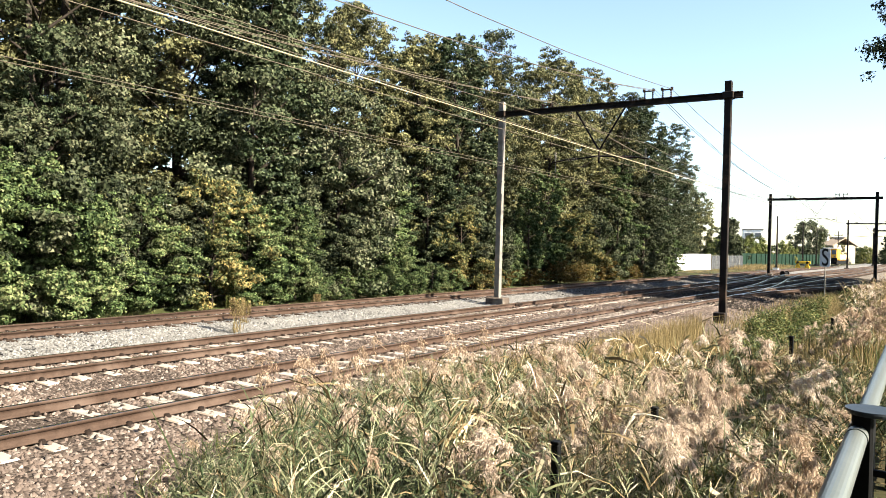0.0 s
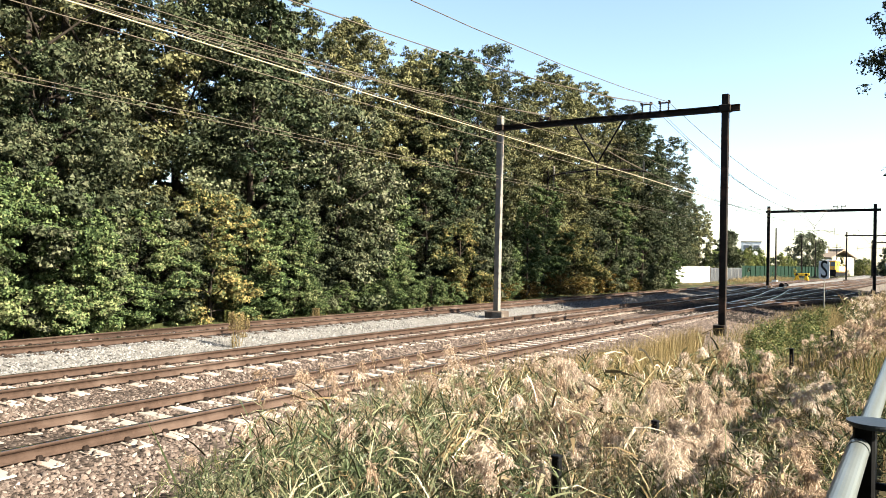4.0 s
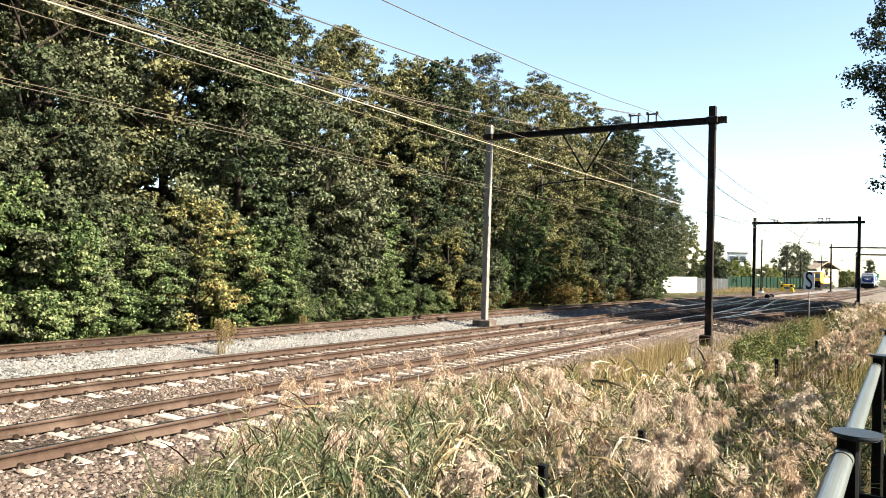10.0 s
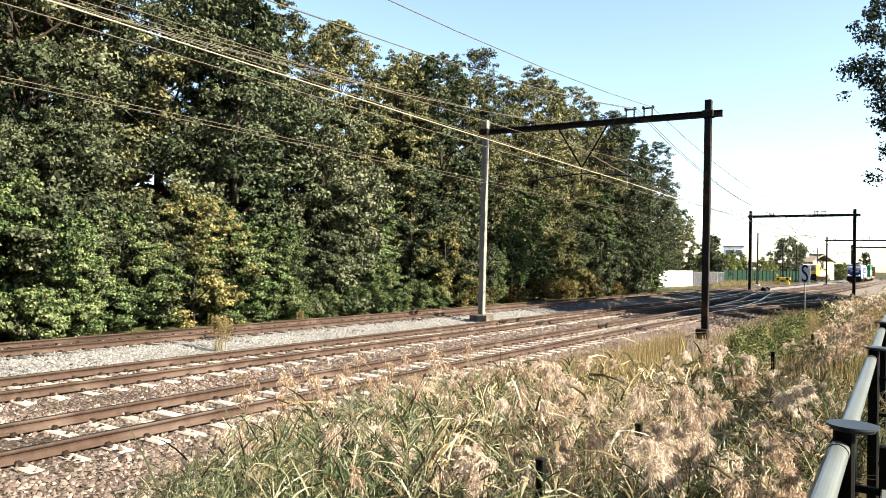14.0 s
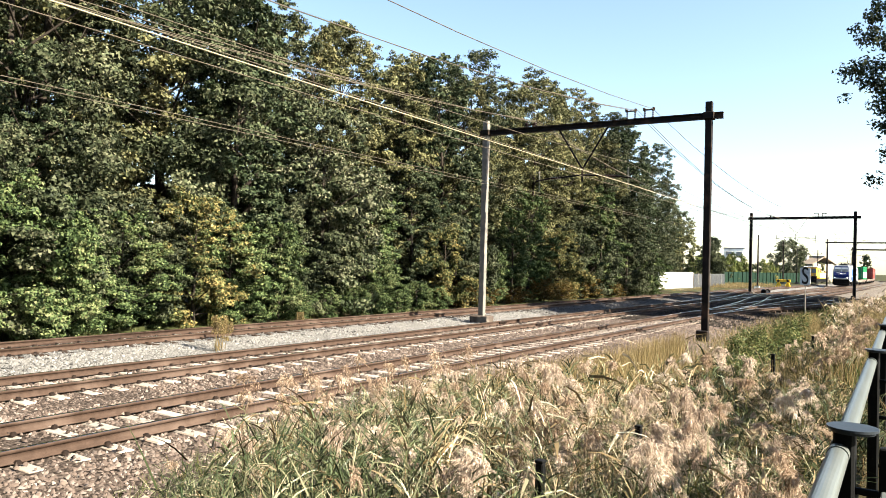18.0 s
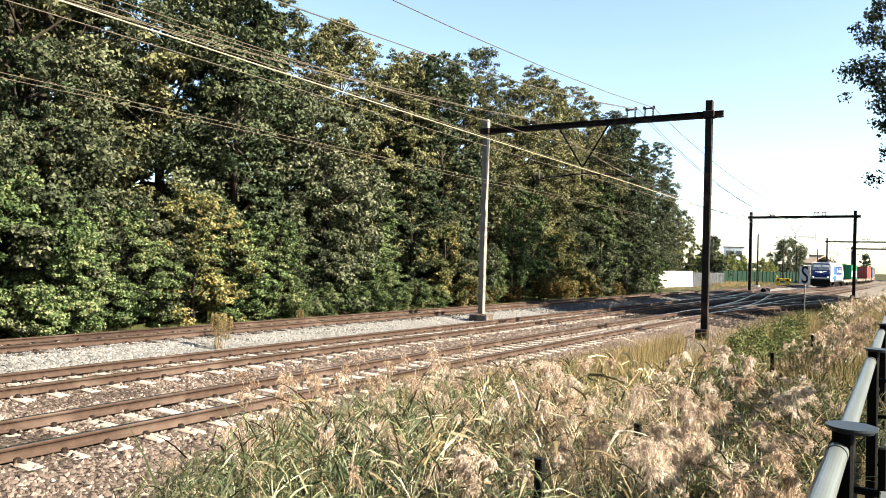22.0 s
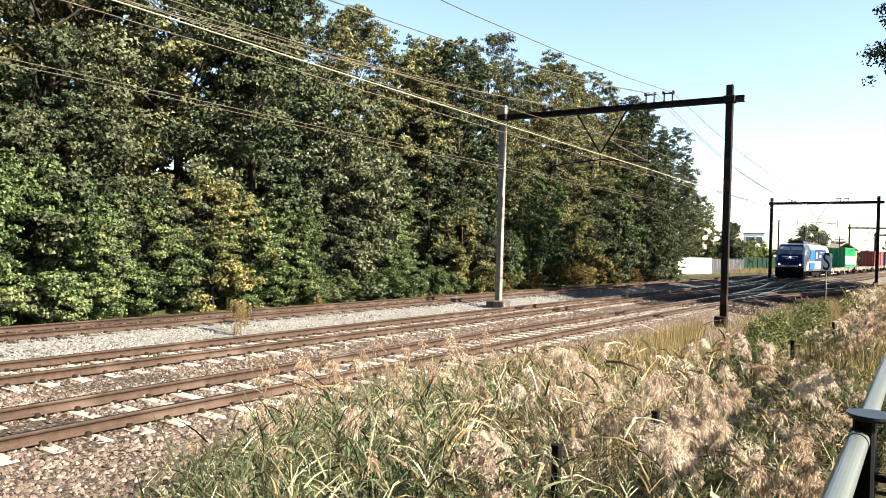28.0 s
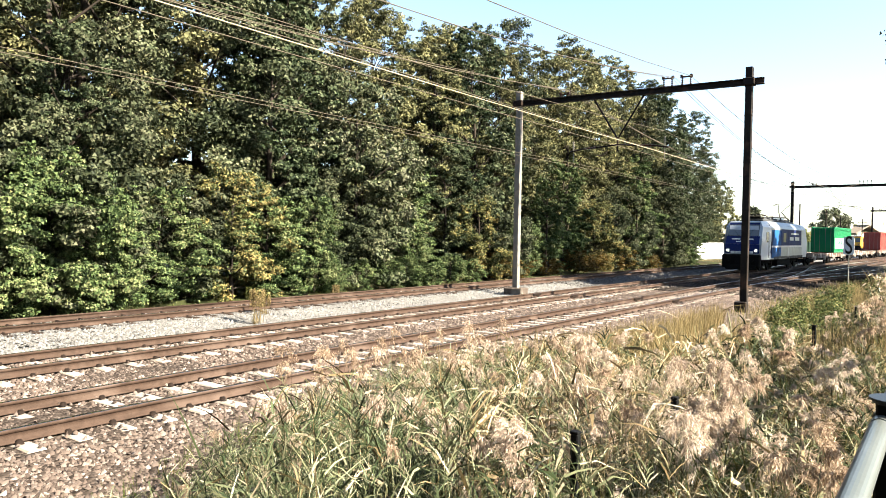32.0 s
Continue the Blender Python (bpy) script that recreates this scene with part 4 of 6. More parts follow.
def plume_geo(rng, p, size, lean, n, w=0.007):
    """A nodding plume: a bent stalk whose branchlets hang to one side, thick with short threads."""
    a = rng.uniform(-0.5, 0.5) + lean
    out = np.array([math.cos(a), math.sin(a), 0.0])
    m = 18
    tb = (np.arange(m) + rng.random(m)) / m
    root = p + np.outer(tb, [0, 0, 1]) * size * 0.75 + np.outer(tb ** 2, out) * size * 0.55
    root[:, 2] -= tb ** 3 * size * 0.45
    bd = rng.normal(0, 0.45, (m, 3)) + out * 0.65 + [0, 0, 0.35]
    bl = size * rng.uniform(0.28, 0.5, m) * (1.15 - 0.7 * tb)
    k = rng.integers(0, m, n)
    u = rng.random(n) ** 0.8
    q = root[k] + bd[k] * (bl[k] * u)[:, None]
    q[:, 2] -= 0.75 * bl[k] * u * u
    q += rng.normal(0, size * 0.028, (n, 3))
    d = rng.normal(0, 0.30, (n, 3)) + bd[k] * 0.6
    d[:, 2] -= 0.1 + 0.7 * u
    ln = size * rng.uniform(0.06, 0.15, n)
    return ribbon(q, d, ln, w * rng.uniform(0.6, 1.5, n), rng.uniform(0.1, 0.5, n), rng, (0, 0.5, 1.0))


def near_patch(x, y, rng):
    """Reeds thin out past a 56 degree bearing, placed to fit the camera's view."""
    a = np.degrees(np.arctan2(-x, y))
    r = np.hypot(x, y)
    return (r > 2.5) & ((a < 56) | (rng.random(len(x)) < 0.25))


def strawness(x, y):
    """How much of the stand has dried to straw: most of it towards the railing."""
    a = np.degrees(np.arctan2(-np.asarray(x, float), np.asarray(y, float)))
    return 0.11 + 0.37 * smooth(36, 28, a) * (1 - 0.2 * smooth(17, 12, a))


reed_bed("reed_bed", 4700, (-7.2, -0.45), (1.2, 9.0), 31, 11, 0.32, 0.0090, "dense common reeds with narrow green leaves", REEDLEAF,
         keep=lambda x, y, r: near_patch(x, y, r) & (r.random(len(x)) > strawness(x, y)))
reed_bed("dry_reed_bed", 4000, (-7.2, -0.45), (1.2, 9.0), 36, 11, 0.29, 0.0088, "dried common reeds with pale straw leaves", STRAWREED,
         keep=lambda x, y, r: near_patch(x, y, r) & (r.random(len(x)) < strawness(x, y)))
def off_dry(x, y, rng=None):
    """Where the dry grass by the track takes over from the reeds."""
    a = np.degrees(np.arctan2(-x, y))
    return ~((a > 6.5) & (a < 27) & (y > 9.5))


reed_bed("reed_bed_far", 3600, (-7.0, -1.2), (9.0, 22.0), 32, 7, 0.38, 0.018, "reeds with green and straw leaves in the ditch", REEDLEAF, keep=off_dry)
reed_bed("reed_bed_distant", 1500, (-6.6, -1.6), (22.0, 55.0), 33, 4, 0.45, 0.03, "straw-coloured reeds further down the ditch", STRAWREED, keep=off_dry)


def turf(name, n, xr, yr, hr, w, material, seed, label, lean=0.25, keep=None):
    rng = np.random.default_rng(seed)
    x, y = rng.uniform(xr[0], xr[1], n), rng.uniform(yr[0], yr[1], n)
    if keep is not None:
        k = keep(x, y)
        x, y = x[k], y[k]
        n = len(x)
    z = ground_z(x, y)
    h = rng.uniform(hr[0], hr[1], n)
    h = np.minimum(h, np.maximum(0.15, sight(x, y) - z))
    v, f = ribbon(np.stack([x, y, z - 0.02], 1), upright(rng, n, lean), h, np.full(n, w), rng.uniform(0.0, 0.35, n), rng, (0, 0.5, 1.0))
    return tagged(raw(name, v, f, material), label, "grass", kind="stuff")


turf("green_grass", 9000, (-8.3, -0.7), (1.0, 14.0), (0.25, 0.9), 0.012, GREENGRASS, 41, "rank green grass under the reeds")
turf("bank_grass", 8000, (-8.2, 0.4), (14.0, 60.0), (0.25, 0.8), 0.022, GREENGRASS, 42, "green and straw grass on the ditch bank")
turf("dry_grass", 42000, (-7.8, -2.6), (8.5, 32.0), (0.5, 1.6), 0.015, STRAW, 43, "tall dry ochre grass beside the track", 0.12, keep=lambda x, y: (x < -1.5 - 0.235 * y))
turf("fine_grass", 30000, (-6.0, -0.9), (9.5, 44.0), (0.4, 1.2), 0.013, STRAW, 46, "fine dry beige grass among the weeds", 0.2)
turf("shoulder_grass", 9000, (-8.6, -3.6), (28.0, 62.0), (0.15, 0.7), 0.03, STRAW, 48, "dry grass on the ballast shoulder", 0.3)
turf("edge_grass", 7000, (-24.6, -21.8), (4.0, 95.0), (0.1, 0.4), 0.03, GREENGRASS, 44, "short grass strip between siding and wood")
turf("verge_grass", 5000, (-36, -23), (88.0, 150.0), (0.15, 0.5), 0.06, STRAW, 45, "dry verge grass by the white wall")

# plumes standing out of the reeds
rngp = np.random.default_rng(51)
# name, count, y range, x range, size, threads, thread width
for nm, count, yr, xr, size, threads, w in (("reed_plumes", 310, (2.4, 9.0), (-6.6, -0.6), 0.22, 520, 0.0042), ("reed_plumes_far", 340, (9.0, 22.0), (-6.6, -1.0), 0.30, 260, 0.008), ("reed_plumes_distant", 200, (22.0, 50.0), (-5.0, -1.0), 0.38, 60, 0.026)):
    geo, geo2 = [], []
    for k in range(count):
        x, y = rngp.uniform(*xr), rngp.uniform(*yr)
        ang = math.degrees(math.atan2(-x, y))
        dry = float(strawness(x, y))
        if ang > 58 or rngp.random() > 0.25 + dry:
            continue
        if not off_dry(np.float64(x), np.float64(y)):
            continue
        sz = size * rngp.uniform(0.7, 1.2) * (0.8 + 0.5 * dry)
        z = min(float(sight(x, y)) - sz * 0.75 - rngp.uniform(-0.08, 0.5) - 0.3 * clump(x, y), float(ground_z(x, y)) + 1.8)
        (geo if rngp.random() < 0.2 + 1.1 * dry else geo2).append(plume_geo(rngp, np.array([x, y, z]), sz, rngp.uniform(-2.6, -0.6), int(threads * (0.6 + 0.7 * dry)), w))
    v, f = merge(geo)
    tagged(raw(nm, v, f, PLUME), "feathery beige reed plumes nodding in the wind", "reeds", kind="stuff")
    v, f = merge(geo2)
    tagged(raw(nm.replace("reed", "brown_reed"), v, f, BROWNPLUME), "feathery brownish reed plumes nodding in the wind", "reeds", kind="stuff")

# heavy pale plumes that hang over in masses
geo, geo2 = [], []
# x, y, top, count, share of brown
for x, y, z, k, brown in ((-2.42, 7.5, 1.30, 7, 0.4), (-2.62, 7.0, 1.02, 6, 0.4), (-3.55, 8.0, 1.32, 5, 0.4), (-3.9, 7.2, 1.1, 5, 0.4), (-4.2, 8.1, 1.2, 4, 0.4), (-2.9, 6.0, 1.0, 4, 0.5), (-3.3, 5.3, 0.95, 4, 0.5),
                          (-1.46, 4.75, 1.80, 9, 0.0), (-1.32, 4.4, 1.62, 8, 0.1), (-1.24, 4.25, 1.42, 4, 0.2), (-2.79, 5.43, 1.62, 7, 0.35), (-2.42, 5.15, 1.50, 6, 0.3), (-0.62, 3.73, 1.66, 7, 0.8), (-1.29, 6.0, 1.78, 5, 0.8),
                          (-2.65, 4.1, 1.44, 3, 0.2), (-2.49, 3.65, 1.28, 3, 0.2), (-1.0, 5.6, 1.74, 4, 0.8)):
    for j in range(k):
        p = np.array([x + rngp.normal(0, 0.16), y + rngp.normal(0, 0.22), z - rngp.uniform(0.08, 0.55)])
        (geo2 if rngp.random() < brown else geo).append(plume_geo(rngp, p, rngp.uniform(0.20, 0.34), rngp.uniform(-1.7, -0.3), 560, 0.0045))
v, f = merge(geo)
tagged(raw("hanging_reed_plumes", v, f, PLUME), "heavy pale reed plumes hanging over in masses", "reeds", kind="stuff")
v, f = merge(geo2)
tagged(raw("hanging_brown_reed_plumes", v, f, BROWNPLUME), "heavy brownish reed plumes hanging over in masses", "reeds", kind="stuff")

# single tall stalks whose plumes rise over the rest
geo, stalks = [], []
for k in range(26):
    ang, r = math.radians(rngp.uniform(33, 51)), rngp.uniform(4.8, 7.4)
    x, y = -r * math.sin(ang), r * math.cos(ang)
    zt, zg = float(sight(x, y)) + rngp.uniform(-0.15, 0.16), float(ground_z(x, y))
    stalks.append(ribbon(np.array([[x, y, zg]]), np.array([[0.04, -0.05, 1.0]]), np.array([zt - zg]), np.array([0.012]), np.array([0.0]), rngp))
    geo.append(plume_geo(rngp, np.array([x + 0.04 * (zt - zg), y - 0.05 * (zt - zg), zt - 0.05]), rngp.uniform(0.16, 0.3), rngp.uniform(-1.8, -0.2), 220, 0.0055))
for k in range(36):
    y = rngp.uniform(9.0, 19.0)
    x = -0.062 * y - 0.15 - rngp.uniform(0, 0.5)
    zt, zg = 2.5 - 0.066 * y - 0.02 + rngp.uniform(-0.45, 0.10), float(ground_z(x, y))
    stalks.append(ribbon(np.array([[x, y, zg]]), np.array([[0.03, -0.05, 1.0]]), np.array([zt - zg]), np.array([0.014]), np.array([0.0]), rngp))
    geo.append(plume_geo(rngp, np.array([x + 0.03 * (zt - zg), y - 0.05 * (zt - zg), zt - 0.05]), rngp.uniform(0.22, 0.4), rngp.uniform(-1.8, -0.2), 200, 0.010))
v, f = merge(stalks)
tagged(raw("reed_stalks", v, f, STRAWREED), "tall single reed stalks above the stand", "reeds", kind="stuff")
v, f = merge(geo)
tagged(raw("tall_reed_plumes", v, f, BROWNPLUME), "brown plumes on tall single reed stalks", "reeds", kind="stuff")

# long broad blades that lie across the stand
n = 130
bx, by = rngp.uniform(-5.5, -0.7, n), rngp.uniform(2.6, 9.5, n)
bz = np.minimum(sight(bx, by), ground_z(bx, by) + 1.9) - rngp.uniform(0.1, 0.55, n)
v, f = ribbon(np.stack([bx, by, bz], 1), np.stack([rngp.normal(0, 1, n), rngp.normal(0, 1, n), rngp.uniform(-0.1, 1.1, n)], 1), rngp.uniform(0.25, 0.5, n), rngp.uniform(0.010, 0.032, n), rngp.uniform(0.1, 0.7, n), rngp)
tagged(raw("reed_blades", v, f, STRAWREED), "long broad dry reed leaves bent over the stand", "reeds", kind="stuff")
PALEBLADE = leafy("bleached_reed_leaves", [(0.22, 0.19, 0.11), (0.55, 0.48, 0.31), (0.95, 0.88, 0.66), (1.25, 1.20, 0.98)], 0.3, 0.5, 0.0, 0.03)
n = 110
bx, by = rngp.uniform(-2.9, -0.75, n), rngp.uniform(3.2, 5.4, n)
bz = sight(bx, by) - rngp.uniform(0.15, 0.75, n)
v, f = ribbon(np.stack([bx, by, bz], 1), np.stack([rngp.normal(0, 1, n), rngp.normal(0, 1, n), rngp.uniform(-0.9, 0.5, n)], 1), rngp.uniform(0.12, 0.34, n), rngp.uniform(0.008, 0.026, n), rngp.uniform(0.1, 0.8, n), rngp)
tagged(raw("bleached_reed_blades", v, f, PALEBLADE), "bleached pale reed leaves hanging among the stalks", "reeds", kind="stuff")


# stands of reed that rock in the wind
def reed_stand(seed):
    """A clump a metre tall: stalks with leaves, and nodding plumes."""
    rng = np.random.default_rng(seed)
    t = empty("reed_clump", Matrix(), "clump of reeds with beige plumes swaying in the wind", "reeds", "reed clumps")
    n = 34
    base = np.stack([rng.normal(0, 0.16, n), rng.normal(0, 0.16, n), np.full(n, -0.05)], 1)
    d = upright(rng, n, 0.13)
    h = rng.uniform(0.6, 0.95, n)
    geo = [ribbon(base, d, h, np.full(n, 0.009), np.full(n, 0.04), rng)]
    dn = d / np.linalg.norm(d, axis=1)[:, None]
    for k in range(8):
        f = rng.uniform(0.25, 1.0, n)
        a = rng.uniform(0, 6.28, n)
        td = np.stack([np.cos(a), np.sin(a), rng.uniform(0.1, 1.8, n)], 1)
        geo.append(ribbon(base + dn * (h * f)[:, None], td, rng.uniform(0.14, 0.34, n), rng.uniform(0.008, 0.017, n), rng.uniform(0.2, 0.9, n), rng))
    v, f = merge(geo)
    tagged(raw("foliage", v, f, STRAWREED if seed % 2 else REEDLEAF, t), kind="stuff")
    for k in range(7):
        top = base[k] + dn[k] * h[k]
        v, f = plume_geo(rng, top - [0, 0, 0.03], rng.uniform(0.15, 0.25), rng.uniform(-2.6, -0.8), 340, 0.0046)
        tagged(raw("plume", v, f, PLUME, t), kind="stuff")
    return t


STANDS = []
RS = random.Random(77)
SPOTS = [(-1.9, 3.3), (-2.5, 3.6), (-3.2, 4.0), (-2.6, 4.7), (-3.8, 4.6), (-3.4, 5.6), (-4.6, 5.2), (-2.3, 5.6), (-4.2, 6.4), (-3.0, 6.8), (-5.2, 6.2), (-2.2, 7.2), (-4.9, 7.6), (-3.7, 8.2), (-2.6, 8.9), (-1.6, 8.4), (-1.4, 6.3),
         (-1.5, 10.6), (-1.7, 13.0), (-5.4, 4.6), (-4.6, 3.9), (-5.2, 10.2), (-1.9, 16.0), (-1.3, 12.0), (-1.5, 14.4), (-0.85, 5.2), (-1.2, 4.5), (-1.1, 6.6), (-0.95, 7.6), (-1.95, 10.2), (-1.9, 14.0), (-1.95, 17.4), (-2.2, 9.6)]
PROTS = [reed_stand(200 + k) for k in range(4)]
for k, (x, y) in enumerate(SPOTS):
    zg = float(ground_z(x, y))
    s = min(1.75, max(0.6, (float(sight(x, y)) - zg) * 0.98 + RS.uniform(-0.1, 0.12)))
    at = (x, y, zg, RS.uniform(-40, 40), min(1.2, s), s)
    ob = PROTS[k] if k < 4 else copy_thing(PROTS[k % 4], Matrix())
    ob.scale = (at[4], at[4], at[5])
    STANDS.append((ob, at, RS.uniform(0, 6.28), RS.uniform(1.5, 2.6)))
    ob.matrix_world = Matrix.LocRotScale(at[:3], Euler((0, 0, radians(at[3]))), ob.scale)


def weed_bush(x, y, s, seed):
    """A leafy weed of several stems."""
    rng = np.random.default_rng(seed)
    t = empty("weed_bush", Matrix.Translation((x, y, float(ground_z(x, y)))), "bushy light green weed among dry grass", "weed", "weeds in the ditch")
    st, cs = [], []
    for k in range(7):
        a = k * 0.9 + rng.uniform(-0.3, 0.3)
        tip = (0.35 * s * math.cos(a), 0.35 * s * math.sin(a), s * rng.uniform(0.7, 1.1))
        st.append(limb((0, 0, -0.05), tip, 0.012, 0.004, rng, 0.2, 5))
        for f in (0.55, 0.8, 1.0):
            cs.append(np.array(tip) * f)
    v, f = merge(st)
    raw("stem", v, f, GREENSTEM, t, smooth=True)
    v, f = leaf_cloud(rng, cs, np.full(len(cs), 0.24 * s), 2200, 0.06, 0.9, 0.2)
    raw("foliage", v, f, WEED, t)
    return t


GREENSTEM = surface("green_stem", (0.09, 0.12, 0.03), (0.16, 0.18, 0.06), 6, 0.7, 0, 0.1)
for k, (x, y, s) in enumerate([(-4.0, 22, 0.95), (-3.4, 20, 1.0), (-4.5, 27, 1.0), (-3.2, 17.5, 0.95), (-3.8, 34, 1.2), (-2.9, 15.2, 0.85), (-3.7, 18.6, 0.8), (-2.4, 16.6, 0.75), (-2.9, 19.6, 0.95), (-3.75, 16.0, 0.8), (-3.9, 18.2, 0.85), (-4.4, 20.5, 0.95), (-3.7, 22.8, 1.0), (-4.9, 24.0, 1.0), (-4.6, 30.0, 1.1)]):
    weed_bush(x, y, s, 70 + k)

# two tufts of straw-yellow weed on the pale ballast
for k, (x, y, s) in enumerate([(-17.6, 13.3, 1.05), (-18.9, 14.6, 0.7), (-21.9, 16.3, 0.7), (-21.8, 20.5, 0.6)]):
    rng = np.random.default_rng(90 + k)
    n = 50
    base = np.stack([x + rng.normal(0, 0.08, n), y + rng.normal(0, 0.08, n), np.full(n, -0.32)], 1)
    stems = ribbon(base, upright(rng, n, 0.13), s * rng.uniform(0.3, 0.8, n), np.full(n, 0.012), rng.uniform(0, 0.2, n), rng)
    heads = [base[j] + np.array([0.5 * (base[j][0] - x), 0.5 * (base[j][1] - y), s * q]) for j in range(7) for q in (0.55, 0.65, 0.75, 0.85, 0.94)]
    v, f = merge([stems, leaf_cloud(rng, heads, np.full(len(heads), 0.05 * s + 0.01), 1600, 0.035, 1.4, 0.2)])
    tagged(raw("grass_tuft", v, f, STRAW if k != 2 else GREENGRASS), "tuft of tall straw-yellow weed growing in the ballast", "weed", "tufts in the ballast")


# ---- railing beside the path ----
def rail_x(y):
    return -0.257 - 0.040 * (y - 2.67)


v, f = tube([(0, 0, 0), (0, 0, 0.35), (0, 0, 0.70)], 0.007, 6)
BAR = bpy.data.meshes.new("infill_bar")
BAR.from_pydata([tuple(p) for p in v], [], [tuple(int(i) for i in q) for q in f])
BAR.materials.append(BLACKPAINT)
RAIL_POSTS = [2.67 + 2.84 * k for k in range(-1, 12)]
railing = empty("railing", Matrix(), "grey tubular handrail on black posts with disc caps, beside the path", "railing")
for y in RAIL_POSTS:
    x, zg = rail_x(y), 0.93
    bm = bmesh.new()
    box(bm, (0.062, 0.09, 1.06), (x - 0.004, y + 0.01, zg + 0.53), 0.008)
    box(bm, (0.026, 0.04, 1.02), (x + 0.105, y + 0.03, zg + 0.50), 0.005)
    for dz in (0.30, 0.62, 0.86):
        box(bm, (0.08, 0.02, 0.022), (x + 0.055, y + 0.02, zg + dz), 0.003)
    post = part("post", bm, BLACKPAINT, railing, "black steel post")
    bm = bmesh.new()
    disc(bm, (x + 0.018, y, 1.996), (0, 0, 1), 0.076, 0.008, 36)
    disc(bm, (x + 0.018, y, 1.987), (0, 0, 1), 0.066, 0.010, 36)
    part("cap", bm, CAPPAINT, railing, "flat round grey cap")
for a, b in zip(RAIL_POSTS, RAIL_POSTS[1:]):
    bm = bmesh.new()
    rod(bm, (rail_x(a) - 0.018, a + 0.03, 1.912), (rail_x(b) - 0.018, b - 0.03, 1.912), 0.032, seg=24)
    for y, s in ((a + 0.035, 1), (b - 0.035, -1)):
        rod(bm, (rail_x(y) - 0.018, y, 1.915), (rail_x(y + 0.05 * s) - 0.018, y + 0.05 * s, 1.915), 0.0328, seg=24)
    part("handrail", bm, RAILPAINT, railing, smooth=False)
    for z in (1.80, 1.12):
        bm = bmesh.new()
        box(bm, (0.03, b - a - 0.08, 0.035), ((rail_x(a) + rail_x(b)) / 2 + 0.115, (a + b) / 2, z), 0.004, Matrix.Rotation(0.040, 4, "Z"))
        part("infill_rail", bm, RAILPAINT, railing)
    k = 1
    while a + k * 0.115 < b - 0.06:
        y = a + k * 0.115
        s = link_mesh("infill_bar", BAR, railing)
        s.matrix_world = pose(rail_x(y) + 0.115, y, 1.10)
        k += 1

# ---- low wire fence among the reeds ----
fence = empty("wire_fence", Matrix(), "low wire mesh fence on dark posts, overgrown with reeds", "fence")
FENCE_POSTS = [1.7, 3.9, 5.6, 11.1, 14.9, 18.5]
FX, FT = -2.0, 1.29
for y in FENCE_POSTS:
    bm = bmesh.new()
    zt = FT - (0.08 if y == 5.6 else 0)
    zg = float(ground_z(FX, y))
    box(bm, (0.05, 0.05, zt - zg + 0.1), (FX, y, (zt + zg - 0.1) / 2), 0.006)
    box(bm, (0.056, 0.056, 0.02), (FX, y, zt + 0.01), 0.004)
    part("post", bm, BLACKPAINT, fence, "dark square fence post")
geo = []
for z in (1.22, 1.02, 0.82, 0.62):
    geo.append(tube([(FX, y, z) for y in np.linspace(1.7, 18.5, 40)], 0.0016, 4))
for y in np.arange(1.75, 18.5, 0.1):
    geo.append(tube([(FX, y, 0.3), (FX, y, 0.8), (FX, y, 1.24)], 0.0012, 4))
v, f = merge(geo)
tagged(raw("mesh", v, f, BLACKPAINT, fence, "thin wire mesh"), kind="stuff")

# ---- signal sign with the letter S ----
SIGNGREY = surface("weathered_sign_enamel", (0.66, 0.68, 0.69), (0.80, 0.82, 0.82), 4, 0.5, 0, 0.05, 40, stain=(0.33, 0.34, 0.34), tone=0.85)
BLACK = surface("black_enamel", (0.008, 0.008, 0.009), (0.018, 0.018, 0.02), 8, 0.4, 0, 0.0)
sign = empty("railway_sign", Matrix.Translation((-7.65, 53.0, -0.45)) @ Matrix.Rotation(radians(-8), 4, "Z"), "pale grey railway sign with a black letter on a thin pole", "sign")
bm = bmesh.new()
rod(bm, (0, 0.05, 0), (0, 0.05, 3.2), 0.035, seg=10)
part("pole", bm, GALV, sign)
bm = bmesh.new()
vs = []
for cx, cz, a0 in ((0.24, 0.5, 0), (-0.24, 0.5, 90), (-0.24, -0.5, 180), (0.24, -0.5, 270)):
    for k in range(5):
        a = radians(a0 + 22.5 * k)
        vs.append((cx + 0.09 * math.cos(a), 2.68 + cz + 0.09 * math.sin(a)))
front = [bm.verts.new((x, -0.012, z)) for x, z in vs]
back = [bm.verts.new((x, 0.012, z)) for x, z in vs]
bm.faces.new(front), bm.faces.new(list(reversed(back)))
for k in range(len(vs)):
    q = (k + 1) % len(vs)
    bm.faces.new((front[k], back[k], back[q], front[q]))
bmesh.ops.recalc_face_normals(bm, faces=bm.faces)
part("plate", bm, SIGNGREY, sign)
for dz in (-0.3, 0.3):
    bm = bmesh.new()
    box(bm, (0.12, 0.05, 0.04), (0, 0.035, 2.68 + dz), 0.006)
    part("clamp", bm, GALV, sign)
fc = bpy.data.curves.new("letter", "FONT")
fc.body, fc.align_x, fc.align_y, fc.size, fc.extrude, fc.offset = "S", "CENTER", "CENTER", 1.36, 0.004, 0.008
fc.materials.append(BLACK)
letter = new("letter", fc)
letter.parent = sign
letter.matrix_basis = Matrix.Translation((0, -0.018, 2.66)) @ Matrix.Rotation(radians(90), 4, "X") @ Matrix.Diagonal((0.76, 1.22, 1, 1))

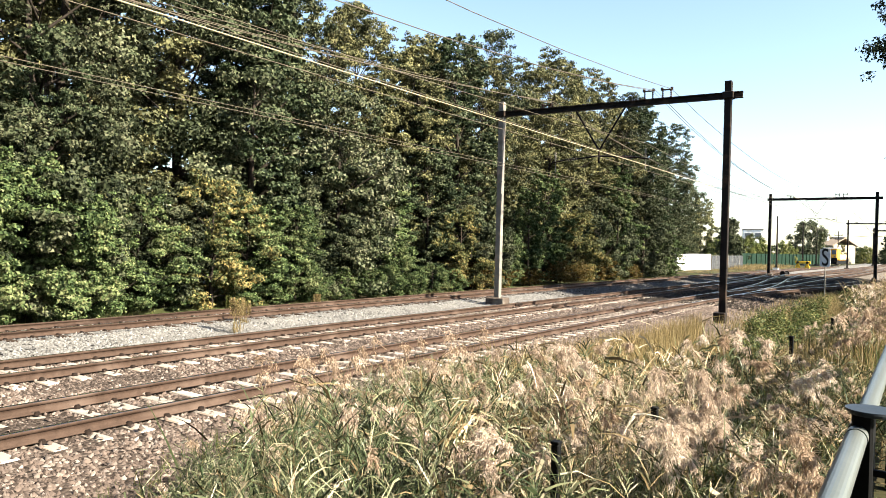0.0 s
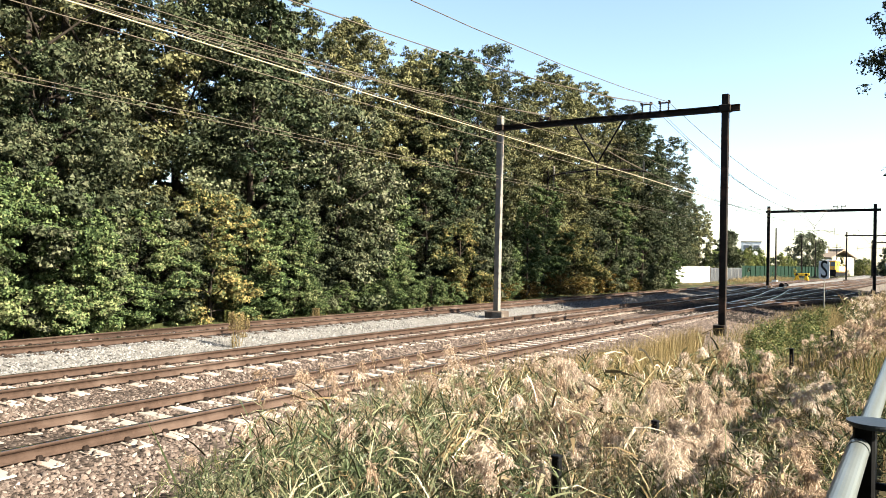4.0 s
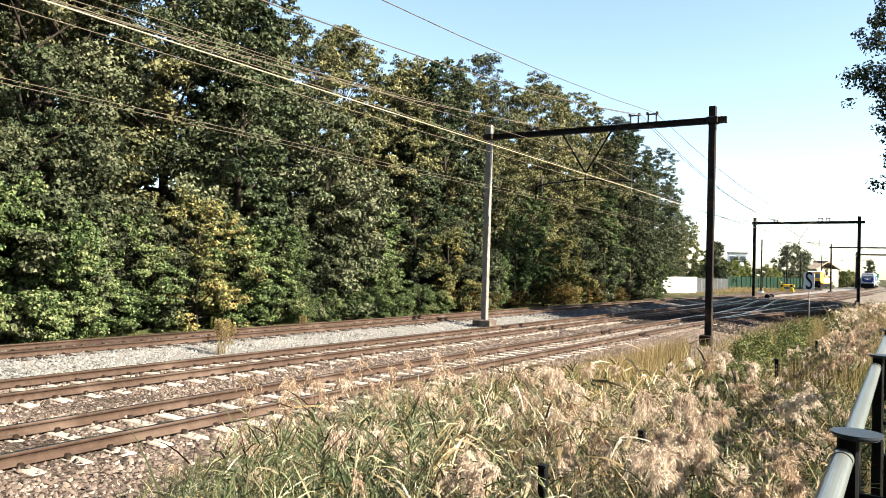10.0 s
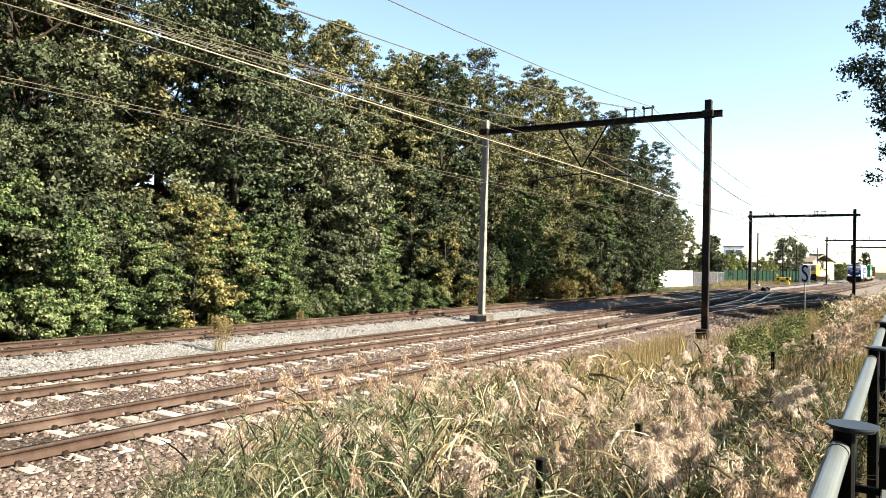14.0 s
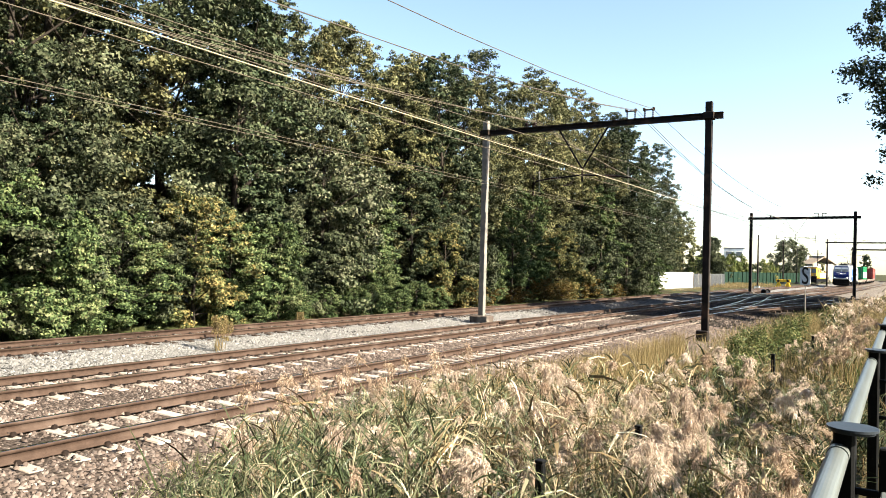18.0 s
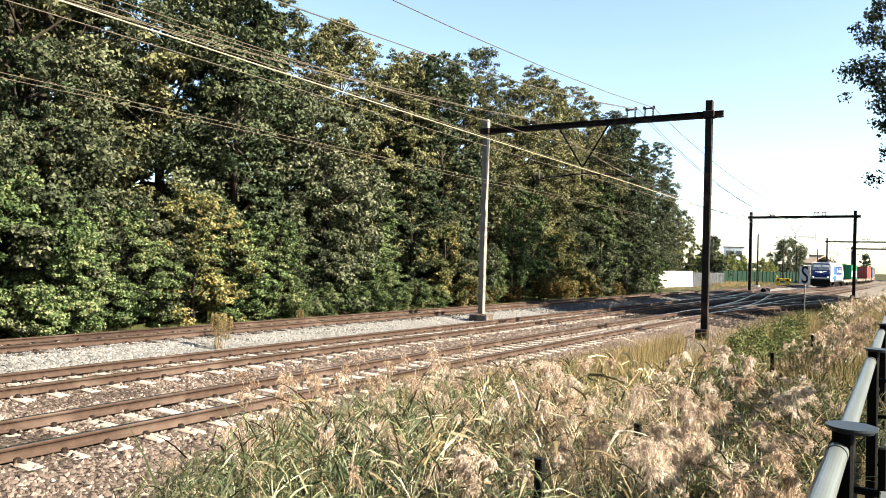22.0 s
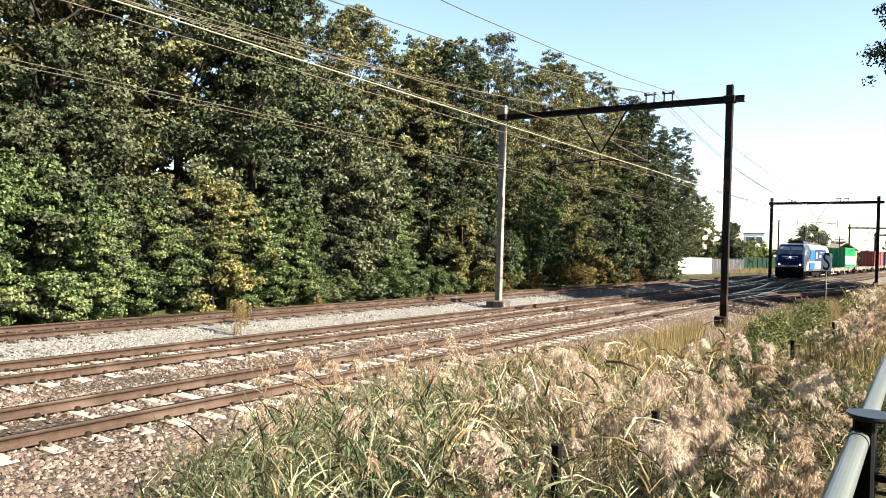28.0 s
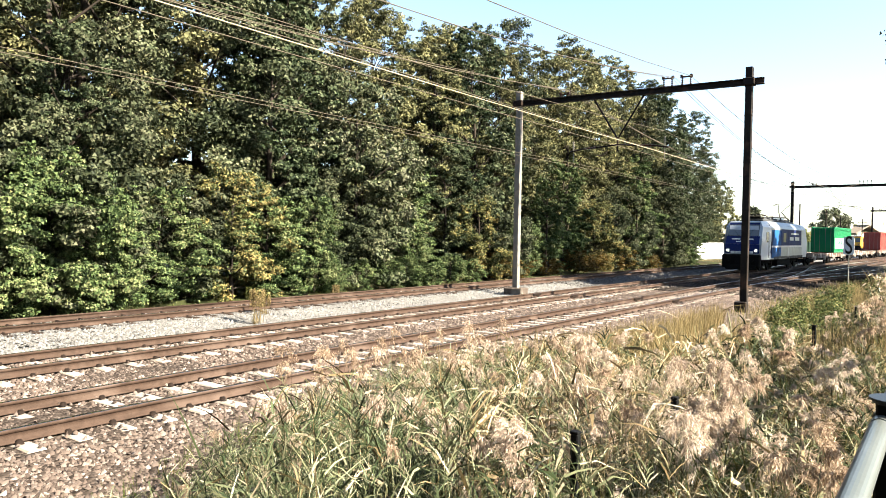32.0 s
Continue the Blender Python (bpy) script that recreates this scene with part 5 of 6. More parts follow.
# ---- poles beside the siding ----
def pole(x, y, h, r, label):
    p = empty("lineside_pole", Matrix.Translation((x, y, -0.4)), label, "pole", "lineside poles")
    bm = bmesh.new()
    rod(bm, (0, 0, 0), (0, 0, h), r, r * 0.7, 10)
    part("shaft", bm, STEEL, p)
    bm = bmesh.new()
    box(bm, (0.8, 0.8, 0.5), (0, 0, 0.2), 0.05)
    part("footing", bm, CONCRETE, p)
    return p


pole(-24.3, 121, 8.7, 0.14, "dark steel catenary post on a concrete foot")
pole(-30.3, 178, 9.9, 0.15, "slim grey pole behind the siding")
pole(-29.3, 190, 8.9, 0.12, "slim grey pole near the depot")
arms = pole(-26.1, 200, 8.6, 0.14, "slim dark pole with two crossarms near the depot")
for z, w in ((7.6, 2.0), (6.6, 1.5)):
    bm = bmesh.new()
    box(bm, (w, 0.12, 0.12), (0, -0.12, z), 0.02)
    part("crossarm", bm, STEEL, arms)
    for q in (-0.42, 0.42):
        bm = bmesh.new()
        insulator(bm, (q * w, -0.12, z + 0.06), (q * w, -0.12, z + 0.3), 0.07)
        part("insulator", bm, CERAMIC, arms)

# ---- white wall and steel panels beyond the wood ----
wall = empty("yard_wall", Matrix(), "long white painted yard wall beside dry grass", "wall")
bm = bmesh.new()
box(bm, (0.25, 15.2, 2.35), (-31, 101.0, 0.82), 0.02)
part("wall_body", bm, WHITEPAINT, wall)
bm = bmesh.new()
box(bm, (0.34, 15.3, 0.06), (-31, 101.0, 2.02), 0.01)
part("coping", bm, GREYPANEL, wall)
gate = empty("steel_fence", Matrix(), "grey steel sheet fence panels beside the white wall", "fence")
for k in range(8):
    y = 109.4 + 2.3 * k
    bm = bmesh.new()
    box(bm, (0.05, 2.2, 2.1), (-31, y + 1.15, 0.75), 0.01)
    sheet = part("panel", bm, GREYPANEL, gate)
    for j in range(6):
        bm = bmesh.new()
        box(bm, (0.06, 0.08, 2.0), (-30.95, y + 0.25 + 0.36 * j, 0.75), 0.01)
        part("rib", bm, GREYPANEL, sheet)
    bm = bmesh.new()
    box(bm, (0.1, 0.1, 2.4), (-31, y, 0.8), 0.01)
    part("post", bm, GALV, gate)

GREENMESH = surface("green_fence_sheet", (0.009, 0.031, 0.020), (0.017, 0.048, 0.031), 2, 0.8, 0, 0.1, 20)
gfence = empty("green_fence", Matrix(), "long dark green sheet fence behind the yard", "fence")
for k in range(28):
    y = 136 + 3.0 * k
    x = -35 + 0.066 * (y - 136)
    bm = bmesh.new()
    box(bm, (0.06, 2.985, 2.5), (x, y + 1.5, 0.95), 0.01, Matrix.Rotation(-0.066, 4, "Z"))
    part("panel", bm, GREENMESH, gfence)
    bm = bmesh.new()
    box(bm, (0.1, 0.1, 2.8), (x, y, 1.0), 0.01)
    part("post", bm, GREENMESH, gfence)

YELLOW = surface("yellow_safety_paint", (0.80, 0.45, 0.03), (0.90, 0.56, 0.06), 3, 0.6, 0, 0.1, 30, stain=(0.45, 0.30, 0.05), tone=0.85)


def buffer_stop(x, y, label):
    b = empty("buffer_stop", Matrix.Translation((x, y, -0.3)), label, "buffer stop", "buffer stops")
    bm = bmesh.new()
    box(bm, (2.4, 0.24, 0.42), (0, 0, 1.22), 0.03)
    part("crossbeam", bm, YELLOW, b)
    for s in (-0.75, 0.75):
        bm = bmesh.new()
        box(bm, (0.18, 0.2, 1.3), (s, 0, 0.62), 0.02)
        part("upright", bm, YELLOW, b)
        for q in (-1, 1):
            bm = bmesh.new()
            rod(bm, (s, 0, 1.15), (s + 0.4 * q, 0.0, 0.02), 0.12, seg=8)
            part("strut", bm, YELLOW, b)
        bm = bmesh.new()
        rod(bm, (s, 0.1, 1.1), (s, 1.7, 0.05), 0.11, seg=8)
        part("brace", bm, YELLOW, b)
        bm = bmesh.new()
        disc(bm, (s, -0.25, 1.2), (0, 1, 0), 0.22, 0.06, 18)
        rod(bm, (s, -0.22, 1.2), (s, 0, 1.2), 0.08, seg=10)
        part("buffer", bm, STEEL, b)
    return b


buffer_stop(-23.1, 136, "yellow painted buffer stop at the end of a siding")

# ---- a black cable drum lying between the tracks ----
drum = empty("cable_drum", Matrix.Translation((-17.65, 92.6, -0.28)) @ Matrix.Rotation(radians(70), 4, "Z"), "low black cable drum lying beside the siding", "cable drum")
bm = bmesh.new()
rod(bm, (-0.42, 0, 0.27), (0.42, 0, 0.27), 0.2, seg=18)
part("barrel", bm, BLACKPAINT, drum)
for s in (-0.45, 0.45):
    bm = bmesh.new()
    disc(bm, (s, 0, 0.27), (1, 0, 0), 0.33, 0.06, 22)
    part("flange", bm, BLACKPAINT, drum)
wb = empty("relay_box", Matrix.Translation((-24.1, 119.6, -0.3)), "small white lineside relay box", "relay box")
bm = bmesh.new()
box(bm, (0.8, 0.5, 0.4), (0, 0, 0.2), 0.03)
part("housing", bm, WHITEPAINT, wb)
bm = bmesh.new()
box(bm, (0.9, 0.6, 0.06), (0, 0, 0.42), 0.02)
part("lid", bm, GREYPANEL, wb)

# ---- yellow works vehicle standing at the depot ----
GLASS = glassy("dark_window_glass", (0.10, 0.115, 0.13))
ORANGE = surface("orange_yellow_vehicle_paint", (0.76, 0.36, 0.04), (0.86, 0.46, 0.07), 3, 0.6, 0, 0.1, 30, stain=(0.50, 0.27, 0.06), tone=0.8)
wv = empty("works_vehicle", Matrix.Translation((-24.6, 178, 0.0)), "orange-yellow railway works vehicle with white side panels", "rail vehicle")
bm = bmesh.new()
box(bm, (2.7, 4.6, 2.5), (0, 2.3, 2.45), 0.22)
part("cab", bm, ORANGE, wv)
bm = bmesh.new()
box(bm, (2.85, 4.9, 0.16), (0, 2.3, 3.76), 0.06)
part("roof", bm, WHITEPAINT, wv, "white cab roof")
bm = bmesh.new()
box(bm, (2.5, 0.1, 0.9), (0, -0.02, 1.25), 0.03)
part("front_panel", bm, BLACKPAINT, wv, "black lower front panel")
bm = bmesh.new()
box(bm, (2.4, 10.5, 1.5), (0, 9.9, 1.8), 0.14)
hood = part("hood", bm, ORANGE, wv)
for k in range(4):
    bm = bmesh.new()
    box(bm, (0.05, 1.9, 1.0), (1.215, 6.2 + 2.4 * k, 1.85), 0.02)
    part("side_panel", bm, WHITEPAINT, hood, "white side panel")
bm = bmesh.new()
rod(bm, (0.5, 7.2, 2.5), (0.5, 7.2, 3.5), 0.12, 0.1, 10)
part("exhaust", bm, STEEL, hood)
bm = bmesh.new()
box(bm, (2.4, 16, 0.8), (0, 8, 0.65), 0.06)
part("underframe", bm, BLACKPAINT, wv)
for q in (1.8, 4.2, 11.6, 14.0):
    for s in (-0.75, 0.75):
        bm = bmesh.new()
        disc(bm, (s, q, 0.44), (1, 0, 0), 0.44, 0.13, 20)
        part("wheel", bm, STEEL, wv)
for s in (-0.62, 0.62):
    bm = bmesh.new()
    box(bm, (0.95, 0.06, 0.95), (s, -0.02, 2.9), 0.02)
    part("windscreen", bm, GLASS, wv)
    bm = bmesh.new()
    disc(bm, (s * 1.3, -0.03, 1.95), (0, 1, 0), 0.15, 0.06, 12)
    part("headlight", bm, GALV, wv)
    bm = bmesh.new()
    box(bm, (0.06, 1.1, 0.85), (s * 2.19, 1.5, 2.9), 0.02)
    part("side_window", bm, GLASS, wv)
    bm = bmesh.new()
    disc(bm, (s * 1.4, -0.3, 1.0), (0, 1, 0), 0.2, 0.06, 14)
    rod(bm, (s * 1.4, -0.3, 1.0), (s * 1.4, 0.1, 1.0), 0.07, seg=8)
    part("buffer", bm, STEEL, wv)
bm = bmesh.new()
rod(bm, (0.3, 5, 3.0), (0.6, 9, 4.4), 0.15, seg=8)
rod(bm, (0.6, 9, 4.4), (0.4, 13, 3.6), 0.12, seg=8)
part("crane_arm", bm, WHITEPAINT, wv, "pale folded crane arm")

# ---- far buildings ----
ROOF = surface("grey_roofing", (0.16, 0.15, 0.15), (0.25, 0.24, 0.23), 2, 0.85, 0, 0.2, 20)
# sunlight on the house roof is put into this paler colour
PALEROOF = surface("sunlit_clay_roofing", (0.42, 0.33, 0.25), (0.55, 0.45, 0.35), 2, 0.85, 0, 0.2, 20)
CREAM = surface("cream_plaster", (0.66, 0.57, 0.42), (0.76, 0.67, 0.51), 1.5, 0.85, 0, 0.1, 30)
BRICKRED = surface("far_red_brick", (0.22, 0.10, 0.07), (0.32, 0.16, 0.11), 2, 0.9, 0, 0.1, 20)


def block(name, x, y, w, d, h, mat, label, cols, rows_, turn=0.0, wz=1.3, gable=0.0, roof=None):
    b = empty(name, Matrix.Translation((x, y, -0.4)) @ Matrix.Rotation(radians(turn), 4, "Z"), label, "building", "far buildings")
    bm = bmesh.new()
    box(bm, (w, d, h), (0, 0, h / 2), 0.05)
    part("wall", bm, mat, b)
    bm = bmesh.new()
    if gable:
        box(bm, (w + 0.6, d * 0.72, 0.25), (0, -d * 0.27, h + gable / 2), 0.03, Matrix.Rotation(math.atan2(gable, d / 2), 4, "X"))
        box(bm, (w + 0.6, d * 0.72, 0.25), (0, d * 0.27, h + gable / 2), 0.03, Matrix.Rotation(-math.atan2(gable, d / 2), 4, "X"))
    else:
        box(bm, (w + 0.3, d + 0.3, 0.35), (0, 0, h + 0.15), 0.04)
    part("roof", bm, roof or ROOF, b)
    for i in range(cols):
        for j in range(rows_):
            ww = w / cols
            cx, cz = -w / 2 + ww * (i + 0.5), h / rows_ * (j + 0.5)
            bm = bmesh.new()
            box(bm, (ww * 0.7, 0.12, h / rows_ * 0.5), (cx, -d / 2 - 0.02, cz), 0.02)
            wn_ = part("window", bm, WHITEPAINT, b)
            bm = bmesh.new()
            box(bm, (ww * 0.58, 0.06, h / rows_ * 0.4), (cx, -d / 2 - 0.07, cz), 0.01)
            part("pane", bm, GLASS, wn_)
    return b


block("apartment_building", -62.0, 268, 6.6, 12, 10.6, WHITEPAINT, "white flat-roofed building behind the trees", 2, 3, 14)
house = block("cream_house", -31.6, 240, 5.6, 8, 5.6, CREAM, "cream plastered house with a pale pitched roof behind the depot", 2, 2, -38, 1.3, 2.0, PALEROOF)
for z, r in ((6.2, 0.62), (8.3, 0.5), (9.1, 0.34)):
    bm = bmesh.new()
    disc(bm, (-2.2, -1.6, z), (0, 0, 1), r, 2.2 if z < 7 else 2.0 if z < 9 else 0.9, 18)
    part("chimney", bm, WHITEPAINT, house, "round white chimney stack")
block("warehouse", 6, 330, 26, 20, 7.5, BRICKRED, "low brick warehouse with a pitched roof in the distance", 6, 1, 0, 1.3, 4.0)

# ---- far trees ----
for key, x, y, s, sz in (("far_round", -33.6, 205, 1.0, 1.0), ("far_dark", -33.7, 129, 0.97, 1.0), ("far_olive", -45.0, 150, 0.86, 1.0), ("far_bush", -37.5, 138, 0.95, 1.0), ("far_bush_dark", -36.8, 146, 0.85, 1.05), ("far_bush", -36.5, 154, 1.0, 1.0), ("far_bush", -36.0, 163, 0.9, 1.0),
                         ("far_bush_dark", -35.5, 171, 0.85, 1.0), ("far_bush", -35.0, 179, 1.0, 1.0), ("far_bush", -34.5, 188, 0.8, 1.0), ("far_bush_dark", -33.8, 196, 0.9, 1.0), ("far_bush", -41, 150, 1.1, 1.05), ("far_bush_dark", -42, 162, 1.1, 1.0),
                         ("oak_a", -36.2, 103, 1.0, 1.0), ("olive_b", -36.2, 112, 0.84, 1.0), ("oak_b", -36.0, 107.5, 0.95, 1.0), ("oak_b", -37.5, 92, 1.0, 1.0),
                         ("far_bush", -25.5, 250, 1.1, 0.9), ("far_bush_dark", -28.0, 258, 1.0, 1.0), ("far_alder", -18.7, 240, 0.62, 1.0), ("far_oak", -6, 300, 0.6, 1.0), ("far_bush_dark", -21.5, 262, 0.9, 1.0),
                         ("far_olive", -29.6, 233, 0.36, 1.0), ("far_bush", -52, 225, 1.5, 1.0), ("far_bush", -56.5, 226, 1.45, 1.0), ("far_bush_dark", -60.5, 240, 1.5, 1.0), ("far_olive", -57, 225, 0.34, 1.0)):
    plant(key, x, y, s, sz, RW, group="far trees")
# dry tall herbs at the foot of the green fence
rng = np.random.default_rng(47)
n = 2600
hx, hy = rng.uniform(-33.4, -27.0, n), rng.uniform(116, 150, n)
v, f = ribbon(np.stack([hx, hy, ground_z(hx, hy)], 1), upright(rng, n, 0.3), rng.uniform(0.2, 0.9, n), np.full(n, 0.06), rng.uniform(0, 0.3, n), rng, (0, 0.5, 1.0))
tagged(raw("fence_herbs", v, f, STRAW), "dry brown herbs before the green fence", "grass", kind="stuff")


# ---- the goods train ----
NAVY = surface("navy_loco_paint", (0.012, 0.022, 0.105), (0.020, 0.036, 0.155), 1.5, 0.6, 0.0, 0.02, 30, stain=(0.016, 0.022, 0.06), tone=0.7)
TEAL = surface("bright_blue_loco_paint", (0.022, 0.13, 0.42), (0.035, 0.18, 0.52), 1.5, 0.6, 0.0, 0.02, 30, stain=(0.02, 0.05, 0.08))
SILVER = surface("silver_loco_paint", (0.34, 0.37, 0.40), (0.46, 0.49, 0.52), 2.0, 0.38, 0.65, 0.03, 30, stain=(0.24, 0.24, 0.24), stain_scale=1.5, tone=0.7)
ROOFGREY = surface("loco_roof_grey", (0.42, 0.46, 0.50), (0.56, 0.60, 0.64), 2.0, 0.5, 0.1, 0.05, 30, stain=(0.16, 0.15, 0.14), tone=0.5)
LOWGREY = surface("grey_loco_skirt", (0.07, 0.075, 0.08), (0.11, 0.115, 0.12), 2.0, 0.6, 0.0, 0.03, 30, stain=(0.12, 0.11, 0.10))
GOLDPAINT = surface("muted_gold_vinyl", (0.36, 0.30, 0.10), (0.46, 0.38, 0.14), 2, 0.5, 0, 0.0, 30)
# pale base colour stands in for the sky reflected in the windscreen
SCREEN = glassy("sky_sheen_glass", (0.30, 0.33, 0.37), 0.05)
SOOT = surface("black_running_gear", (0.005, 0.0045, 0.0045), (0.014, 0.0125, 0.011), 6, 0.85, 0.0, 0.2, 40)
WHITEGFX = surface("white_vinyl", (0.66, 0.67, 0.68), (0.76, 0.77, 0.78), 2, 0.4, 0, 0.0, 30, tone=0.75)
LAMP = glow("headlamp_glow", (1.0, 0.93, 0.8), 1.0)


def prism(bm, prof_a, prof_b, ya, yb):
    """A skin between two outlines (x, z) at ya and yb, closed at both ends."""
    a = [bm.verts.new((x, ya(z) if callable(ya) else ya, z)) for x, z in prof_a]
    b = [bm.verts.new((x, yb(z) if callable(yb) else yb, z)) for x, z in prof_b]
    n = len(a)
    for i in range(n):
        j = (i + 1) % n
        bm.faces.new((a[i], a[j], b[j], b[i]))
    bm.faces.new(list(reversed(a)))
    bm.faces.new(b)
    bmesh.ops.recalc_face_normals(bm, faces=bm.faces)
    return bm


def running_gear(parent, y, r, base, half=0.98):
    """A two-axle bogie: side beams with springs, and four wheels."""
    bm = bmesh.new()
    for s in (-half, half):
        box(bm, (0.14, base + 1.0, 0.24), (s, y, r + 0.1), 0.03)
        box(bm, (0.12, 0.7, 0.3), (s, y, r - 0.12), 0.03)
        for a in (-base / 2, base / 2):
            box(bm, (0.2, 0.36, 0.34), (s, y + a, r), 0.04)
            rod(bm, (s, y + a - 0.3, r - 0.05), (s, y + a - 0.3, r + 0.25), 0.09, seg=8)
            rod(bm, (s, y + a + 0.3, r - 0.05), (s, y + a + 0.3, r + 0.25), 0.09, seg=8)
    box(bm, (2 * half, 0.4, 0.2), (0, y, r + 0.1), 0.03)
    g = part("bogie_frame", bm, SOOT, parent, "black bogie side beams")
    for a in (-base / 2, base / 2):
        bm = bmesh.new()
        for s in (-0.75, 0.75):
            disc(bm, (s, y + a, r), (1, 0, 0), r, 0.13, 24)
            disc(bm, (s * 1.1, y + a, r), (1, 0, 0), r * 0.35, 0.2, 14)
        rod(bm, (-0.75, y + a, r), (0.75, y + a, r), 0.09, seg=10)
        part("wheelset", bm, SOOT, parent, "dark steel wheelset")


def buffers(parent, y, s):
    for x in (-0.875, 0.875):
        bm = bmesh.new()
        disc(bm, (x, y + s * 0.55, 1.06), (0, 1, 0), 0.24, 0.05, 20)
        rod(bm, (x, y, 1.06), (x, y + s * 0.54, 1.06), 0.11, seg=12)
        part("buffer", bm, SOOT, parent, "round black buffer")


def body_outline(w, z0, z1, cut=0.45):
    return [(-w, z0), (w, z0), (w, z1 - 0.55), (w - 0.12, z1 - 0.3), (w - cut, z1), (-w + cut, z1), (-w + 0.12, z1 - 0.3), (-w, z1 - 0.55)]


def side_paint(ob):
    """Pale paint on the side skins of a cab."""
    ob.data.materials.append(WHITEGFX)
    for f in ob.data.polygons:
        if abs(f.normal.x) > 0.6:
            f.material_index = 1


def locomotive():
    """Four-axle electric locomotive; its nose at y = 0, the body runs back along +y."""
    t = empty("locomotive", Matrix(), "blue and silver electric freight locomotive with lit headlamps", "locomotive")
    W, Z0, Z1, L = 1.49, 0.95, 4.05, 18.9
    y0, y1 = 0.6, L - 0.6
    slope = lambda z: y0 + max(0.0, z - 2.15) * 0.42 + max(0.0, 1.3 - z) * 0.1
    back = lambda z: y1 - max(0.0, z - 2.15) * 0.42
    straight = body_outline(W, Z0, Z1)
    bm = bmesh.new()
    prism(bm, straight, straight, 3.4, y1 - 2.8)
    part("body", bm, SILVER, t, "silver body side")
    cab = [(-W + 0.12, Z0), (W - 0.12, Z0), (W - 0.05, 2.15), (W - 0.12, 3.55), (W - 0.34, 3.95), (-W + 0.34, 3.95), (-W + 0.12, 3.55), (-W + 0.05, 2.15)]
    full = [(-W, Z0), (W, Z0), (W, 2.15), (W, 3.5), (W - 0.45, Z1), (-W + 0.45, Z1), (-W, 3.5), (-W, 2.15)]
    bm = bmesh.new()
    prism(bm, cab, full, slope, 3.4)
    front = part("front_cab", bm, SILVER, t, "driving cab with silver frame and pale sides")
    side_paint(front)
    bm = bmesh.new()
    prism(bm, full, cab, y1 - 2.8, back)
    side_paint(part("rear_cab", bm, SILVER, t, "driving cab with pale sides"))
    # the nose: navy panels inside the silver frame, windscreen halves, lamps
    tilt = Matrix.Rotation(-math.atan(0.42), 4, "X")
    for nm, w, z, h, mat, lift, lb in (("nose_panel", 2.56, 1.78, 0.74, NAVY, 0.012, "navy nose panel"), ("brow_panel", 2.3, 3.78, 0.16, NAVY, 0.012, "navy band over the windscreen"),
                                       ("lower_panel", 1.7, 1.52, 0.16, WHITEGFX, 0.03, "pale lower nose panel")):
        bm = bmesh.new()
        box(bm, (w, 0.04, h), (0, slope(z) - lift, z), 0.008, tilt if z > 2.15 else None)
        part(nm, bm, mat, t, lb)
    bm = bmesh.new()
    box(bm, (2.5, 0.04, 0.68), (0, slope(2.48) - 0.012, 2.48), 0.008, tilt)
    part("nose_panel", bm, NAVY, t, "navy panel under the windscreen")
    for q in (-0.6, 0.6):
        bm = bmesh.new()
        box(bm, (1.12, 0.04, 0.92), (q, slope(3.24) - 0.022, 3.24), 0.015, tilt)
        pane = part("windscreen", bm, GLASS, t, "dark windscreen pane")
        # pale strip over the upper pane: the sky's reflection put in as colour
        bm = bmesh.new()
        box(bm, (1.0, 0.02, 0.36), (q, slope(3.46) - 0.05, 3.46), 0.008, tilt)
        part("sun_blind", bm, SCREEN, pane, "pale strip put in for the sky's reflection")
        bm = bmesh.new()
        rod(bm, (q * 0.6, slope(2.85) - 0.06, 2.85), (q * 1.3, slope(3.35) - 0.06, 3.35), 0.014, seg=6)
        part("wiper", bm, SOOT, pane)
    bm = bmesh.new()
    for q in (-1, 1):
        box(bm, (0.62, 0.02, 0.10), (q * 0.5, slope(2.56) - 0.044, 2.56), 0.008, tilt)
        box(bm, (0.36, 0.02, 0.07), (q * 0.3, slope(2.36) - 0.044, 2.36), 0.006, tilt)
    part("nose_emblem", bm, WHITEGFX, t, "plain white emblem bars")
    bm = bmesh.new()
    for k in range(6):
        box(bm, (0.14, 0.02, 0.07), (-0.5 + 0.2 * k, slope(1.52) - 0.058, 1.52), 0.004)
    part("number_bar", bm, LOWGREY, t)
    bm = bmesh.new()
    box(bm, (2.62, 0.05, 0.07), (0, slope(1.40) - 0.02, 1.40), 0.012)
    part("nose_lip", bm, SILVER, t, "silver lip under the nose")
    for x, z in ((-1.05, 1.66), (1.05, 1.66)):
        bm = bmesh.new()
        disc(bm, (x, slope(z) - 0.04, z), (0, 1, 0), 0.17, 0.06, 20)
        part("lamp_housing", bm, SILVER, t, "silver lamp housing")
        bm = bmesh.new()
        disc(bm, (x, slope(z) - 0.075, z), (0, 1, 0), 0.09, 0.02, 18)
        part("headlight", bm, LAMP, t, "lit headlamp")
    bm = bmesh.new()
    disc(bm, (0, slope(2.46) - 0.05, 2.46), (0, 1, 0), 0.11, 0.06, 18)
    part("headlight", bm, LAMP, t, "lit headlamp under the windscreen")
    # under parts
    bm = bmesh.new()
    box(bm, (2.86, 0.5, 1.06), (0, 0.50, 0.83), 0.08)
    box(bm, (2.3, 0.12, 0.4), (0, 0.25, 0.35), 0.04)
    part("snow_plough", bm, SOOT, t, "black buffer beam and plough")
    bm = bmesh.new()
    box(bm, (2.5, 5.2, 0.62), (0, 9.45, 0.66), 0.06)
    box(bm, (2.75, 17.4, 0.16), (0, 9.45, 0.93), 0.03)
    part("underframe", bm, SOOT, t)
    buffers(t, 0.35, -1)
